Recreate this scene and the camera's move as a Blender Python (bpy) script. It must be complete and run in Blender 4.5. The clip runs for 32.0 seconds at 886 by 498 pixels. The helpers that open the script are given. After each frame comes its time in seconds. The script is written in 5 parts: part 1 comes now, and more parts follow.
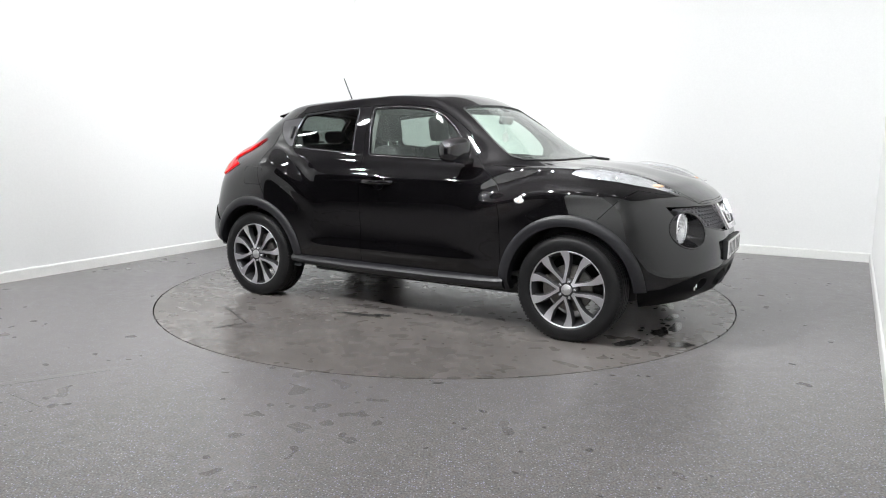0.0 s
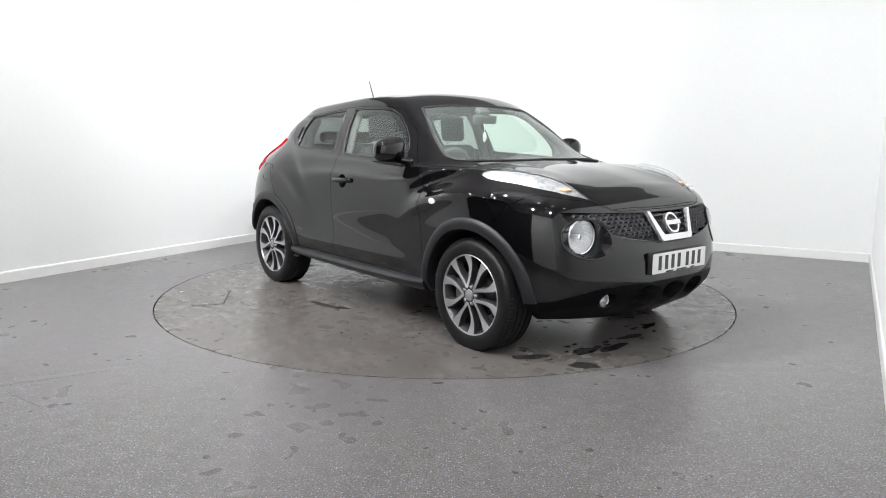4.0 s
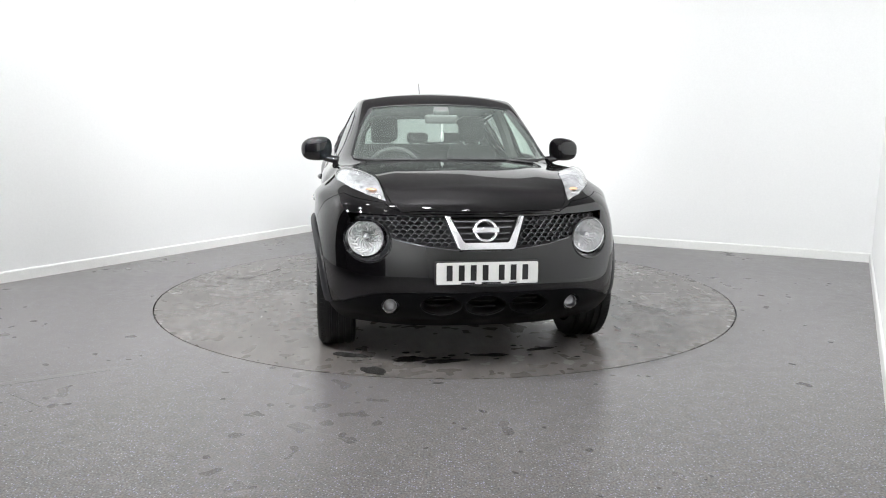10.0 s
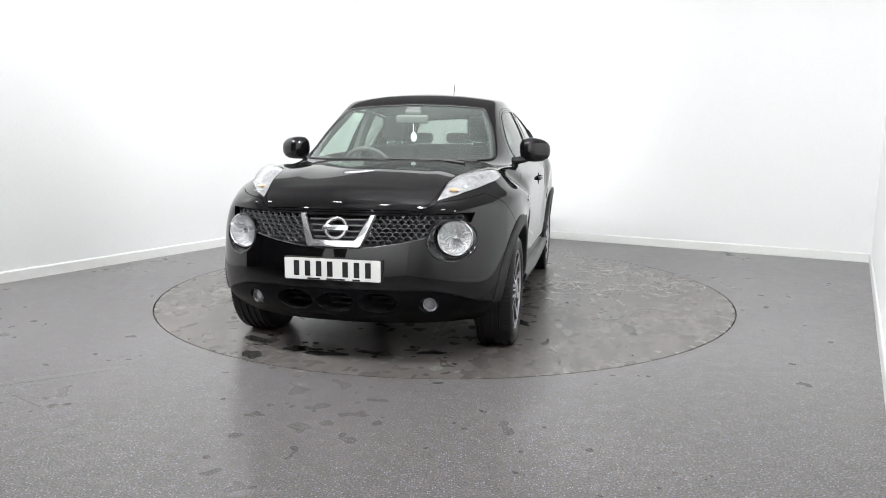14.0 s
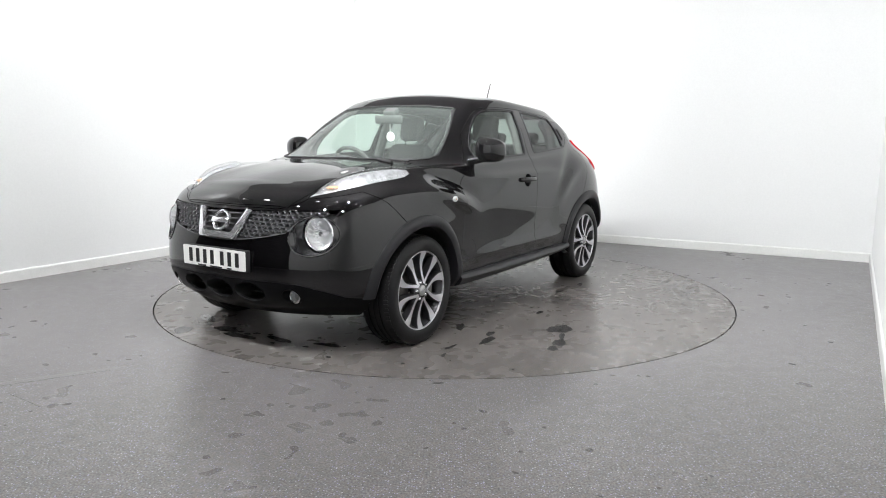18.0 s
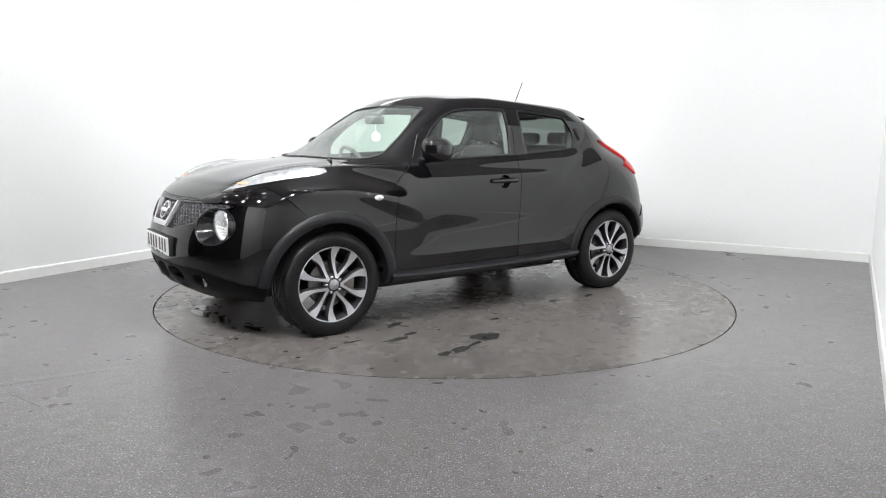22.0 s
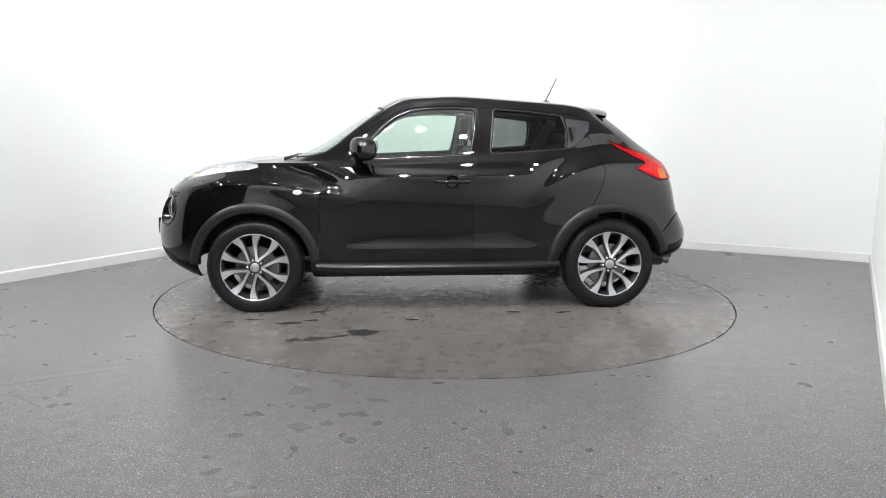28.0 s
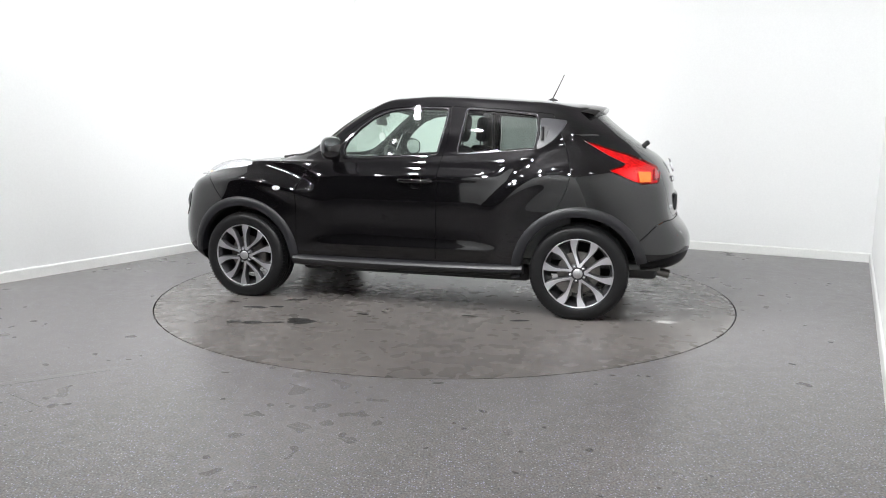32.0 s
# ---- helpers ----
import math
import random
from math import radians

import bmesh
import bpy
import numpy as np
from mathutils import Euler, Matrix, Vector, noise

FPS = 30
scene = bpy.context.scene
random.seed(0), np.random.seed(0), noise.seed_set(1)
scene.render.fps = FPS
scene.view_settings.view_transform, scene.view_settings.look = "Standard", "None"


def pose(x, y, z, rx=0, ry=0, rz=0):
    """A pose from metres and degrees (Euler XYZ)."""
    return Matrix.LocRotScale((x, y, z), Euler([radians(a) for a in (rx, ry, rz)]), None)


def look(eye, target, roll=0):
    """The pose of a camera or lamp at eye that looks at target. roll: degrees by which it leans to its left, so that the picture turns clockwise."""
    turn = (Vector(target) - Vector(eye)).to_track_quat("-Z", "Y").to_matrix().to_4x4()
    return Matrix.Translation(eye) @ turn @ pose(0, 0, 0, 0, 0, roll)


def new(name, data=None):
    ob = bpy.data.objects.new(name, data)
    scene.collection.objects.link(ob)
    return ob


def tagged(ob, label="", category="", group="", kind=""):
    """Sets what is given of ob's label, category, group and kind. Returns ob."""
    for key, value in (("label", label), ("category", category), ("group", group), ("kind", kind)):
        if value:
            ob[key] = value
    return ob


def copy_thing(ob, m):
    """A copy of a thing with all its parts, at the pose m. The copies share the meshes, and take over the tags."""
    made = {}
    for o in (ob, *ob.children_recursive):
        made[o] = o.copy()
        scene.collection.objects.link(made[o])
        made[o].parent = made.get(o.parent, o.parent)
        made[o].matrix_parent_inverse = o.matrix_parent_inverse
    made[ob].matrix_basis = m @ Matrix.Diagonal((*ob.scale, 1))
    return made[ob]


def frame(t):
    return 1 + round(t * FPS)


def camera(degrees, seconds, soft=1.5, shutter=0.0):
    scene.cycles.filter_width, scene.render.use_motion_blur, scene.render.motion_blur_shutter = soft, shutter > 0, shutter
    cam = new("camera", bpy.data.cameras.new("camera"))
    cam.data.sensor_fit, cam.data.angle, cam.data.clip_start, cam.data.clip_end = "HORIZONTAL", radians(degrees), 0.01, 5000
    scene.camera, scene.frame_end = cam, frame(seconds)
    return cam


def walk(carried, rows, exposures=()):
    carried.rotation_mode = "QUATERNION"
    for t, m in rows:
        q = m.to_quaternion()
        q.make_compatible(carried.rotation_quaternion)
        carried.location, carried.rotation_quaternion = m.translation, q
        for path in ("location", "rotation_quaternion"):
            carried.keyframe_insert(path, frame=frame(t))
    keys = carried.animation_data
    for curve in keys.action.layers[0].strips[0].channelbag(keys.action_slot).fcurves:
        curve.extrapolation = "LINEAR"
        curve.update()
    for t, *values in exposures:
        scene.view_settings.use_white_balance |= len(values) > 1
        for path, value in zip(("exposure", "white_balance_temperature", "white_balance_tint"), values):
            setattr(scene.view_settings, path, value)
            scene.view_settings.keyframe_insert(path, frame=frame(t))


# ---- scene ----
# ---- camera: one fixed tripod near the corner of the photo bay ----
TAU = 2 * math.pi
EYE = (0.0, -5.6905, 1.2207)
cam = camera(64.25, 32.0, soft=1.0)
walk(cam, [(0.0, pose(*EYE, 81.0556, -0.3238, 0.1988)), (32.0, pose(*EYE, 81.0556, -0.3238, 0.1988))], [(0.0, 0.0), (32.0, 0.0)])

# ---- light: two rows of spotlights under a grey ceiling, turned to the white walls of the windowless bay; a third row is added to lift the walls out of view ----
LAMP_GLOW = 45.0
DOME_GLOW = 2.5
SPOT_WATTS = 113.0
world = bpy.data.worlds.new("bay_world")
scene.world = world
world.use_nodes = True
world.node_tree.nodes["Background"].inputs[0].default_value = (0.8, 0.85, 0.9, 1)
world.node_tree.nodes["Background"].inputs[1].default_value = 0.05

# the turntable turns clockwise at a steady rate
TURN_0 = -112.594   # heading of the car at 16 s, degrees
TURN_RATE = -5.18740
CAR_OFF = (0.12864, -0.11275)   # the car's middle, seen from the axis
TABLE_R = 2.2263


def heading(t):
    return TURN_0 + TURN_RATE * (t - 16.0)


# ---- materials ----
def material(name, base, rough=0.5, metal=0.0, coat=0.0, grain=None, bump=0.0, spread=0.15, rough_spread=0.1, ior=1.5, coords="Object", spec=0.5):
    """Principled surface with two scales of colour and gloss variation; grain: (fine scale, broad scale) in 1/m."""
    m = bpy.data.materials.new(name)
    m.use_nodes = True
    nt = m.node_tree
    b = nt.nodes["Principled BSDF"]
    b.inputs["Base Color"].default_value = (*base, 1)
    b.inputs["Roughness"].default_value = rough
    b.inputs["Metallic"].default_value = metal
    b.inputs["IOR"].default_value = ior
    b.inputs["Specular IOR Level"].default_value = spec
    b.inputs["Coat Weight"].default_value = coat
    b.inputs["Coat Roughness"].default_value = 0.03
    if grain:
        tc = nt.nodes.new("ShaderNodeTexCoord")
        fine, broad = nt.nodes.new("ShaderNodeTexNoise"), nt.nodes.new("ShaderNodeTexNoise")
        fine.inputs["Scale"].default_value, broad.inputs["Scale"].default_value = grain
        fine.inputs["Detail"].default_value, broad.inputs["Detail"].default_value = 4.0, 5.0
        for n in (fine, broad):
            nt.links.new(tc.outputs[coords], n.inputs["Vector"])
        mix = nt.nodes.new("ShaderNodeMath")
        mix.operation = "ADD"
        nt.links.new(fine.outputs["Fac"], mix.inputs[0])
        nt.links.new(broad.outputs["Fac"], mix.inputs[1])
        ramp = nt.nodes.new("ShaderNodeMapRange")
        ramp.inputs["From Min"].default_value, ramp.inputs["From Max"].default_value = 0.7, 1.3
        ramp.inputs["To Min"].default_value, ramp.inputs["To Max"].default_value = 1 - spread, 1 + spread
        nt.links.new(mix.outputs[0], ramp.inputs["Value"])
        tint = nt.nodes.new("ShaderNodeVectorMath")
        tint.operation = "SCALE"
        tint.inputs[0].default_value = base
        nt.links.new(ramp.outputs[0], tint.inputs["Scale"])
        nt.links.new(tint.outputs["Vector"], b.inputs["Base Color"])
        gloss = nt.nodes.new("ShaderNodeMapRange")
        gloss.inputs["From Min"].default_value, gloss.inputs["From Max"].default_value = 0.3, 0.7
        gloss.inputs["To Min"].default_value, gloss.inputs["To Max"].default_value = rough * (1 - rough_spread), min(1, rough * (1 + rough_spread))
        nt.links.new(broad.outputs["Fac"], gloss.inputs["Value"])
        nt.links.new(gloss.outputs[0], b.inputs["Roughness"])
        if bump:
            bp = nt.nodes.new("ShaderNodeBump")
            bp.inputs["Strength"].default_value, bp.inputs["Distance"].default_value = 0.6, bump
            nt.links.new(fine.outputs["Fac"], bp.inputs["Height"])
            nt.links.new(bp.outputs[0], b.inputs["Normal"])
    return m


def glass(name, tint, rough=0.0, veil=0.0):
    """Thin tinted pane: a clear sheet with a mirror-like surface."""
    m = bpy.data.materials.new(name)
    m.use_nodes = True
    nt = m.node_tree
    nt.nodes.clear()
    out = nt.nodes.new("ShaderNodeOutputMaterial")
    clear, shine, mix = (nt.nodes.new("ShaderNode" + k) for k in ("BsdfTransparent", "BsdfGlossy", "MixShader"))
    face = nt.nodes.new("ShaderNodeLayerWeight")
    face.inputs["Blend"].default_value = 0.5
    power = nt.nodes.new("ShaderNodeMath")
    power.operation, power.inputs[1].default_value = "POWER", 5.0
    fres = nt.nodes.new("ShaderNodeMapRange")
    fres.inputs["To Min"].default_value, fres.inputs["To Max"].default_value = 0.06, 1.0
    nt.links.new(face.outputs["Facing"], power.inputs[0])
    nt.links.new(power.outputs[0], fres.inputs["Value"])
    clear.inputs[0].default_value = (*tint, 1)
    shine.inputs["Roughness"].default_value = rough
    nt.links.new(fres.outputs[0], mix.inputs[0])
    nt.links.new(clear.outputs[0], mix.inputs[1])
    nt.links.new(shine.outputs[0], mix.inputs[2])
    last = mix
    # cloudy pale diffuse share mixed in to lift the pane's tone
    if veil:
        film, last = nt.nodes.new("ShaderNodeBsdfDiffuse"), nt.nodes.new("ShaderNodeMixShader")
        film.inputs[0].default_value = (.62, .70, .66, 1)
        tc, cloud, amount = nt.nodes.new("ShaderNodeTexCoord"), nt.nodes.new("ShaderNodeTexNoise"), nt.nodes.new("ShaderNodeMapRange")
        cloud.inputs["Scale"].default_value, cloud.inputs["Detail"].default_value = 3.0, 6.0
        amount.inputs["To Min"].default_value, amount.inputs["To Max"].default_value = veil * .5, veil * 1.5
        nt.links.new(tc.outputs["Object"], cloud.inputs["Vector"])
        nt.links.new(cloud.outputs["Fac"], amount.inputs["Value"])
        nt.links.new(amount.outputs[0], last.inputs[0])
        nt.links.new(mix.outputs[0], last.inputs[1])
        nt.links.new(film.outputs[0], last.inputs[2])
    nt.links.new(last.outputs[0], out.inputs["Surface"])
    return m


def glow(name, colour, strength):
    m = bpy.data.materials.new(name)
    m.use_nodes = True
    b = m.node_tree.nodes["Principled BSDF"]
    b.inputs["Base Color"].default_value = (0.8, 0.8, 0.8, 1)
    b.inputs["Emission Color"].default_value = (*colour, 1)
    b.inputs["Emission Strength"].default_value = strength
    return m


def floor_material(name, base, flecks, rough, grit, grime=0.0):
    """Speckled safety vinyl: a mottled grey sheet with pale flecks, worn gloss and faint dirt."""
    m = bpy.data.materials.new(name)
    m.use_nodes = True
    nt = m.node_tree
    b = nt.nodes["Principled BSDF"]
    tc = nt.nodes.new("ShaderNodeTexCoord")

    def noise_at(scale, detail, low, high, to_low, to_high):
        n = nt.nodes.new("ShaderNodeTexNoise")
        n.inputs["Scale"].default_value, n.inputs["Detail"].default_value = scale, detail
        nt.links.new(tc.outputs["Object"], n.inputs["Vector"])
        r = nt.nodes.new("ShaderNodeMapRange")
        for k, v in zip(("From Min", "From Max", "To Min", "To Max"), (low, high, to_low, to_high)):
            r.inputs[k].default_value = v
        nt.links.new(n.outputs["Fac"], r.inputs["Value"])
        return r.outputs[0]

    def times(a, c):
        n = nt.nodes.new("ShaderNodeMath")
        n.operation = "MULTIPLY"
        nt.links.new(a, n.inputs[0])
        nt.links.new(c, n.inputs[1])
        return n.outputs[0]

    dirt = times(noise_at(0.7, 2, .2, .8, .90, 1.10), noise_at(14, 4, .25, .75, 1 - grit / 3, 1 + grit / 3))
    dirt = times(dirt, noise_at(120, 2, .3, .7, 1 - grit, 1 + grit))
    if grime:
        # wiped-on dirt: long smears over cloudy stains
        squeeze = nt.nodes.new("ShaderNodeMapping")
        squeeze.inputs["Scale"].default_value = (1.3, 5.5, 1.0)
        squeeze.inputs["Rotation"].default_value = (0, 0, .35)
        nt.links.new(tc.outputs["Object"], squeeze.inputs["Vector"])
        for scale, src, lo, hi in ((2.2, squeeze.outputs["Vector"], 1 - grime, 1 + grime * .45), (3.4, tc.outputs["Object"], 1 - grime * .8, 1 + grime * .4), (11.0, squeeze.outputs["Vector"], 1 - grime * .7, 1 + grime * .4)):
            n = nt.nodes.new("ShaderNodeTexNoise")
            n.inputs["Scale"].default_value, n.inputs["Detail"].default_value, n.inputs["Roughness"].default_value = scale, 7, .62
            nt.links.new(src, n.inputs["Vector"])
            r = nt.nodes.new("ShaderNodeMapRange")
            for k, v in zip(("From Min", "From Max", "To Min", "To Max"), (.36, .60, lo, hi)):
                r.inputs[k].default_value = v
            nt.links.new(n.outputs["Fac"], r.inputs["Value"])
            dirt = times(dirt, r.outputs[0])
    col = nt.nodes.new("ShaderNodeVectorMath")
    col.operation = "SCALE"
    col.inputs[0].default_value = base
    nt.links.new(dirt, col.inputs["Scale"])
    warm = nt.nodes.new("ShaderNodeMix")
    warm.data_type = "RGBA"
    warm.inputs["A"].default_value, warm.inputs["B"].default_value = tuple(c * k for c, k in zip(base, (1.05, .995, .96))) + (1,), tuple(c * k for c, k in zip(base, (.96, .99, 1.06))) + (1,)
    nt.links.new(noise_at(45, 2, .35, .65, 0, 1), warm.inputs["Factor"])
    nt.links.new(warm.outputs["Result"], col.inputs[0])
    # flecks: random cells of a fine grid of grains
    cell = nt.nodes.new("ShaderNodeTexVoronoi")
    cell.inputs["Scale"].default_value = 105.0
    nt.links.new(tc.outputs["Object"], cell.inputs["Vector"])
    near = nt.nodes.new("ShaderNodeMapRange")
    for k, v in zip(("From Min", "From Max", "To Min", "To Max"), (.16, .36, 1.0, 0.0)):
        near.inputs[k].default_value = v
    nt.links.new(cell.outputs["Distance"], near.inputs["Value"])
    sep = nt.nodes.new("ShaderNodeSeparateColor")
    nt.links.new(cell.outputs["Color"], sep.inputs[0])
    rare = nt.nodes.new("ShaderNodeMath")
    rare.operation, rare.inputs[1].default_value = "LESS_THAN", flecks
    nt.links.new(sep.outputs[0], rare.inputs[0])
    spot = times(near.outputs[0], rare.outputs[0])
    fleck = nt.nodes.new("ShaderNodeMix")
    fleck.data_type = "RGBA"
    hue = nt.nodes.new("ShaderNodeMix")
    hue.data_type = "RGBA"
    hue.inputs["A"].default_value, hue.inputs["B"].default_value = (.56, .56, .59, 1), (.34, .32, .60, 1)
    nt.links.new(sep.outputs[1], hue.inputs["Factor"])
    nt.links.new(spot, fleck.inputs["Factor"])
    nt.links.new(col.outputs[0], fleck.inputs["A"])
    nt.links.new(hue.outputs["Result"], fleck.inputs["B"])
    nt.links.new(fleck.outputs["Result"], b.inputs["Base Color"])
    r = times(noise_at(0.9, 1, .2, .8, rough * .9, rough * 1.1), noise_at(9, 1, .2, .8, .9, 1.1))
    nt.links.new(r, b.inputs["Roughness"])
    b.inputs["Specular IOR Level"].default_value = 0.38
    return m


PAINT = material("black_paint", (.0026, .0024, .0028), .40, .2, 1.0, (900, 3), 0, .2, spec=0.0)
PAINT.node_tree.nodes["Principled BSDF"].inputs["Coat IOR"].default_value = 1.62
FRAME_EDGE = material("frame_edge_gloss", (.06, .06, .065), .25, .6, 0, (300, 5))
CAP_GREY = material("cap_grey", (.46, .46, .47), .35, .8, 0, (300, 9))
QUARTER = material("satin_grey_trim", (.030, .030, .033), .32, 0, 0, (300, 5), .0002)
TRIM = material("grey_black_plastic", (.010, .010, .012), .42, 0, 0, (300, 5), .0003, spec=.42)
SILL = material("satin_sill_plastic", (.009, .009, .011), .36, 0, 0, (300, 5), .0002)
DARK = material("dark_plastic", (.012, .012, .013), .55, 0, 0, (200, 4), .0003)
GLOSS_BLACK = material("gloss_black_trim", (.008, .008, .009), .12, 0, .5, (400, 5))
RUBBER = material("tyre_rubber", (.010, .010, .0105), .38, 0, 0, (120, 8), .0005, .25, spec=.22)
ALLOY = material("machined_alloy", (.62, .62, .645), .32, .90, 0, (220, 7), 0, .06)
ALLOY_DARK = material("painted_dark_alloy", (.07, .07, .075), .38, .7, 0, (200, 7), 0, .1)
STEEL = material("cast_steel", (.22, .21, .2), .42, 1.0, 0, (150, 12), .0003, .25)
CHROME = material("chrome", (.84, .84, .86), .12, .86, 0, (60, 5), 0, .03)
LENS = glass("clear_lens", (.97, .975, .98))
WINDSCREEN = glass("windscreen_glass", (.76, .86, .80), veil=.07)
SIDE_GLASS = glass("side_glass", (.72, .82, .76), veil=.03)
PRIVACY = glass("privacy_glass", (.36, .40, .38))
RED_GLASS = glass("red_lamp_glass", (.93, .022, .035))
PEACH = material("pale_amber_bulb", (.72, .44, .27), .2, 0, .6, (90, 6), 0, .12)
RED_LENS = material("red_lens", (.36, .008, .012), .10, 0, 1.0, (90, 6), 0, .12)
AMBER = material("amber_lens", (.74, .17, .015), .16, 0, .3, (90, 6), 0, .12)
GRILLE_GREY = material("grille_grey", (.13, .13, .138), .22, .3, .5, (200, 7))
LOWER = material("lower_bumper_plastic", (.0035, .0035, .004), .36, 0, 0, (250, 5), .0001, spec=.09)
REFLECTOR = material("lamp_reflector", (.96, .965, .97), .24, .66, 0, (55, 8), 0, .06)
TAIL_BOWL = material("tail_lamp_bowl", (.88, .86, .86), .30, .45, 0, (45, 14), .006, .35)
LAMP_WHITE = material("lamp_bowl", (.66, .67, .69), .20, .62, 0, (38, 11), .007, .35)
PLATE_WHITE = material("plate_white", (.74, .74, .72), .32, 0, .3, (200, 6), 0, .05)
PLATE_BLACK = material("plate_black", (.012, .012, .013), .4, 0, 0, (200, 6))
SEAT_CLOTH = material("seat_cloth", (.022, .022, .023), .9, 0, 0, (160, 9), .0003, .25)
CABIN = material("cabin_plastic", (.075, .077, .076), .6, 0, 0, (300, 6), .0004)
HEADLINER = material("headliner", (.12, .122, .118), .9, 0, 0, (300, 5), .0004, .06)
CARD = material("white_card", (.82, .84, .82), .6, 0, 0, (120, 9), 0, .05)
WALL_PAINT = material("white_wall_paint", (.86, .87, .865), .55, 0, 0, (60, .5), .0004, .025)
CEIL_PAINT = material("grey_ceiling_paint", (.32, .312, .318), .7, 0, 0, (60, .6), .0004, .03)
SKIRT = material("white_skirting_paint", (.84, .85, .83), .35, 0, .2, (60, 1.2), .0002, .04)
SHUTTER = material("dark_entrance_wall", (.02, .02, .022), .7, 0, 0, (30, .7), .0004, .2)
FLOOR = floor_material("speckled_vinyl", (.156, .150, .145), .34, .30, .50)
TABLE_TOP = floor_material("worn_table_vinyl", (.142, .132, .122), .0, .28, .34, .16)
WET = material("water_film", (.045, .044, .043), .14, 0, 0, (60, 4), 0, .2)
WET_GLINT = material("pale_wet_glint", (.46, .455, .44), .20, 0, 0, (60, 9), 0, .2)
FLOOR_SCUFF = material("worn_vinyl_scuff", (.215, .210, .20), .32, 0, 0, (60, 9), 0, .2)
SEAM = material("dark_seam", (.015, .015, .015), .7, 0, 0, (90, 6))
DOME_LIGHT = glow("dome_light", (.985, .99, 1.0), DOME_GLOW)
PANEL_GLOW = glow("led_panel", (.985, .99, 1.0), LAMP_GLOW)


# ---- mesh helpers ----
def mesh_of(bm, name, mat, smooth=True, merge=False):
    if merge:
        bmesh.ops.remove_doubles(bm, verts=bm.verts, dist=0.0002)
    me = bpy.data.meshes.new(name)
    bm.to_mesh(me)
    bm.free()
    for m in (mat if isinstance(mat, (list, tuple)) else [mat]):
        me.materials.append(m)
    if smooth:
        for p in me.polygons:
            p.use_smooth = True
        me.set_sharp_from_angle(angle=radians(34))
    return me


def part(name, bm, mat, parent=None, label="", m=None, smooth=True, kind=""):
    ob = new(name, mesh_of(bm, name, mat, smooth))
    if parent is not None:
        ob.parent = parent
    if m is not None:
        ob.matrix_basis = m
    return tagged(ob, label, kind=kind)


def box(bm, size, m=Matrix(), bevel=0.0, seg=2):
    r = bmesh.ops.create_cube(bm, size=1.0, matrix=m @ Matrix.Diagonal((*size, 1)))
    if bevel:
        edges = list({e for v in r["verts"] for e in v.link_edges})
        bmesh.ops.bevel(bm, geom=edges, offset=bevel, segments=seg, affect="EDGES", profile=0.5)
    return bm


def lathe(bm, profile, n=48, m=Matrix(), closed=False, arc=(0.0, TAU)):
    """Turn a profile of (radius, height) about z."""
    full = abs(arc[1] - arc[0] - TAU) < 1e-6
    steps = n if full else n + 1
    rows = []
    for i in range(steps):
        a = arc[0] + (arc[1] - arc[0]) * i / n
        rows.append([bm.verts.new(m @ Vector((r * math.cos(a), r * math.sin(a), h))) for r, h in profile])
    k = len(profile)
    for i in range(n):
        p, q = rows[i], rows[(i + 1) % steps]
        for j in range(k if closed else k - 1):
            a, b = j, (j + 1) % k
            bm.faces.new((p[a], q[a], q[b], p[b]))
    return bm


def tube(bm, pts, radius, n=10, m=Matrix(), cap=True, taper=1.0):
    """A round bar along points."""
    pts = [Vector(p) for p in pts]
    rows = []
    for i, p in enumerate(pts):
        d = (pts[min(i + 1, len(pts) - 1)] - pts[max(i - 1, 0)]).normalized()
        side = d.cross(Vector((0, 0, 1)))
        if side.length < 1e-3:
            side = d.cross(Vector((0, 1, 0)))
        side.normalize()
        up = side.cross(d)
        r = radius * (1 + (taper - 1) * i / (len(pts) - 1))
        rows.append([bm.verts.new(m @ (p + r * (math.cos(TAU * k / n) * side + math.sin(TAU * k / n) * up))) for k in range(n)])
    for a, b in zip(rows, rows[1:]):
        for k in range(n):
            bm.faces.new((a[k], a[(k + 1) % n], b[(k + 1) % n], b[k]))
    if cap:
        bm.faces.new(rows[0][::-1])
        bm.faces.new(rows[-1])
    return bm


def prism(bm, outline, depth, m=Matrix(), bevel=0.0):
    """An outline in xy, raised by depth along z."""
    lo = [bm.verts.new(m @ Vector((x, y, 0))) for x, y in outline]
    hi = [bm.verts.new(m @ Vector((x, y, depth))) for x, y in outline]
    top = bm.faces.new(hi)
    bm.faces.new(lo[::-1])
    n = len(lo)
    for i in range(n):
        bm.faces.new((lo[i], lo[(i + 1) % n], hi[(i + 1) % n], hi[i]))
    if bevel:
        bmesh.ops.bevel(bm, geom=list(top.edges), offset=bevel, segments=2, affect="EDGES", profile=0.5)
    return bm


def rounded_box(w, h, r, n=5):
    """A rectangle with round corners, as an outline in xy."""
    out = []
    for k, (sx, sy) in enumerate(((1, 1), (-1, 1), (-1, -1), (1, -1))):
        for i in range(n + 1):
            a = radians(90 * k + 90 * i / n)
            out.append((sx * (w / 2 - r) + r * math.cos(a), sy * (h / 2 - r) + r * math.sin(a)))
    return out


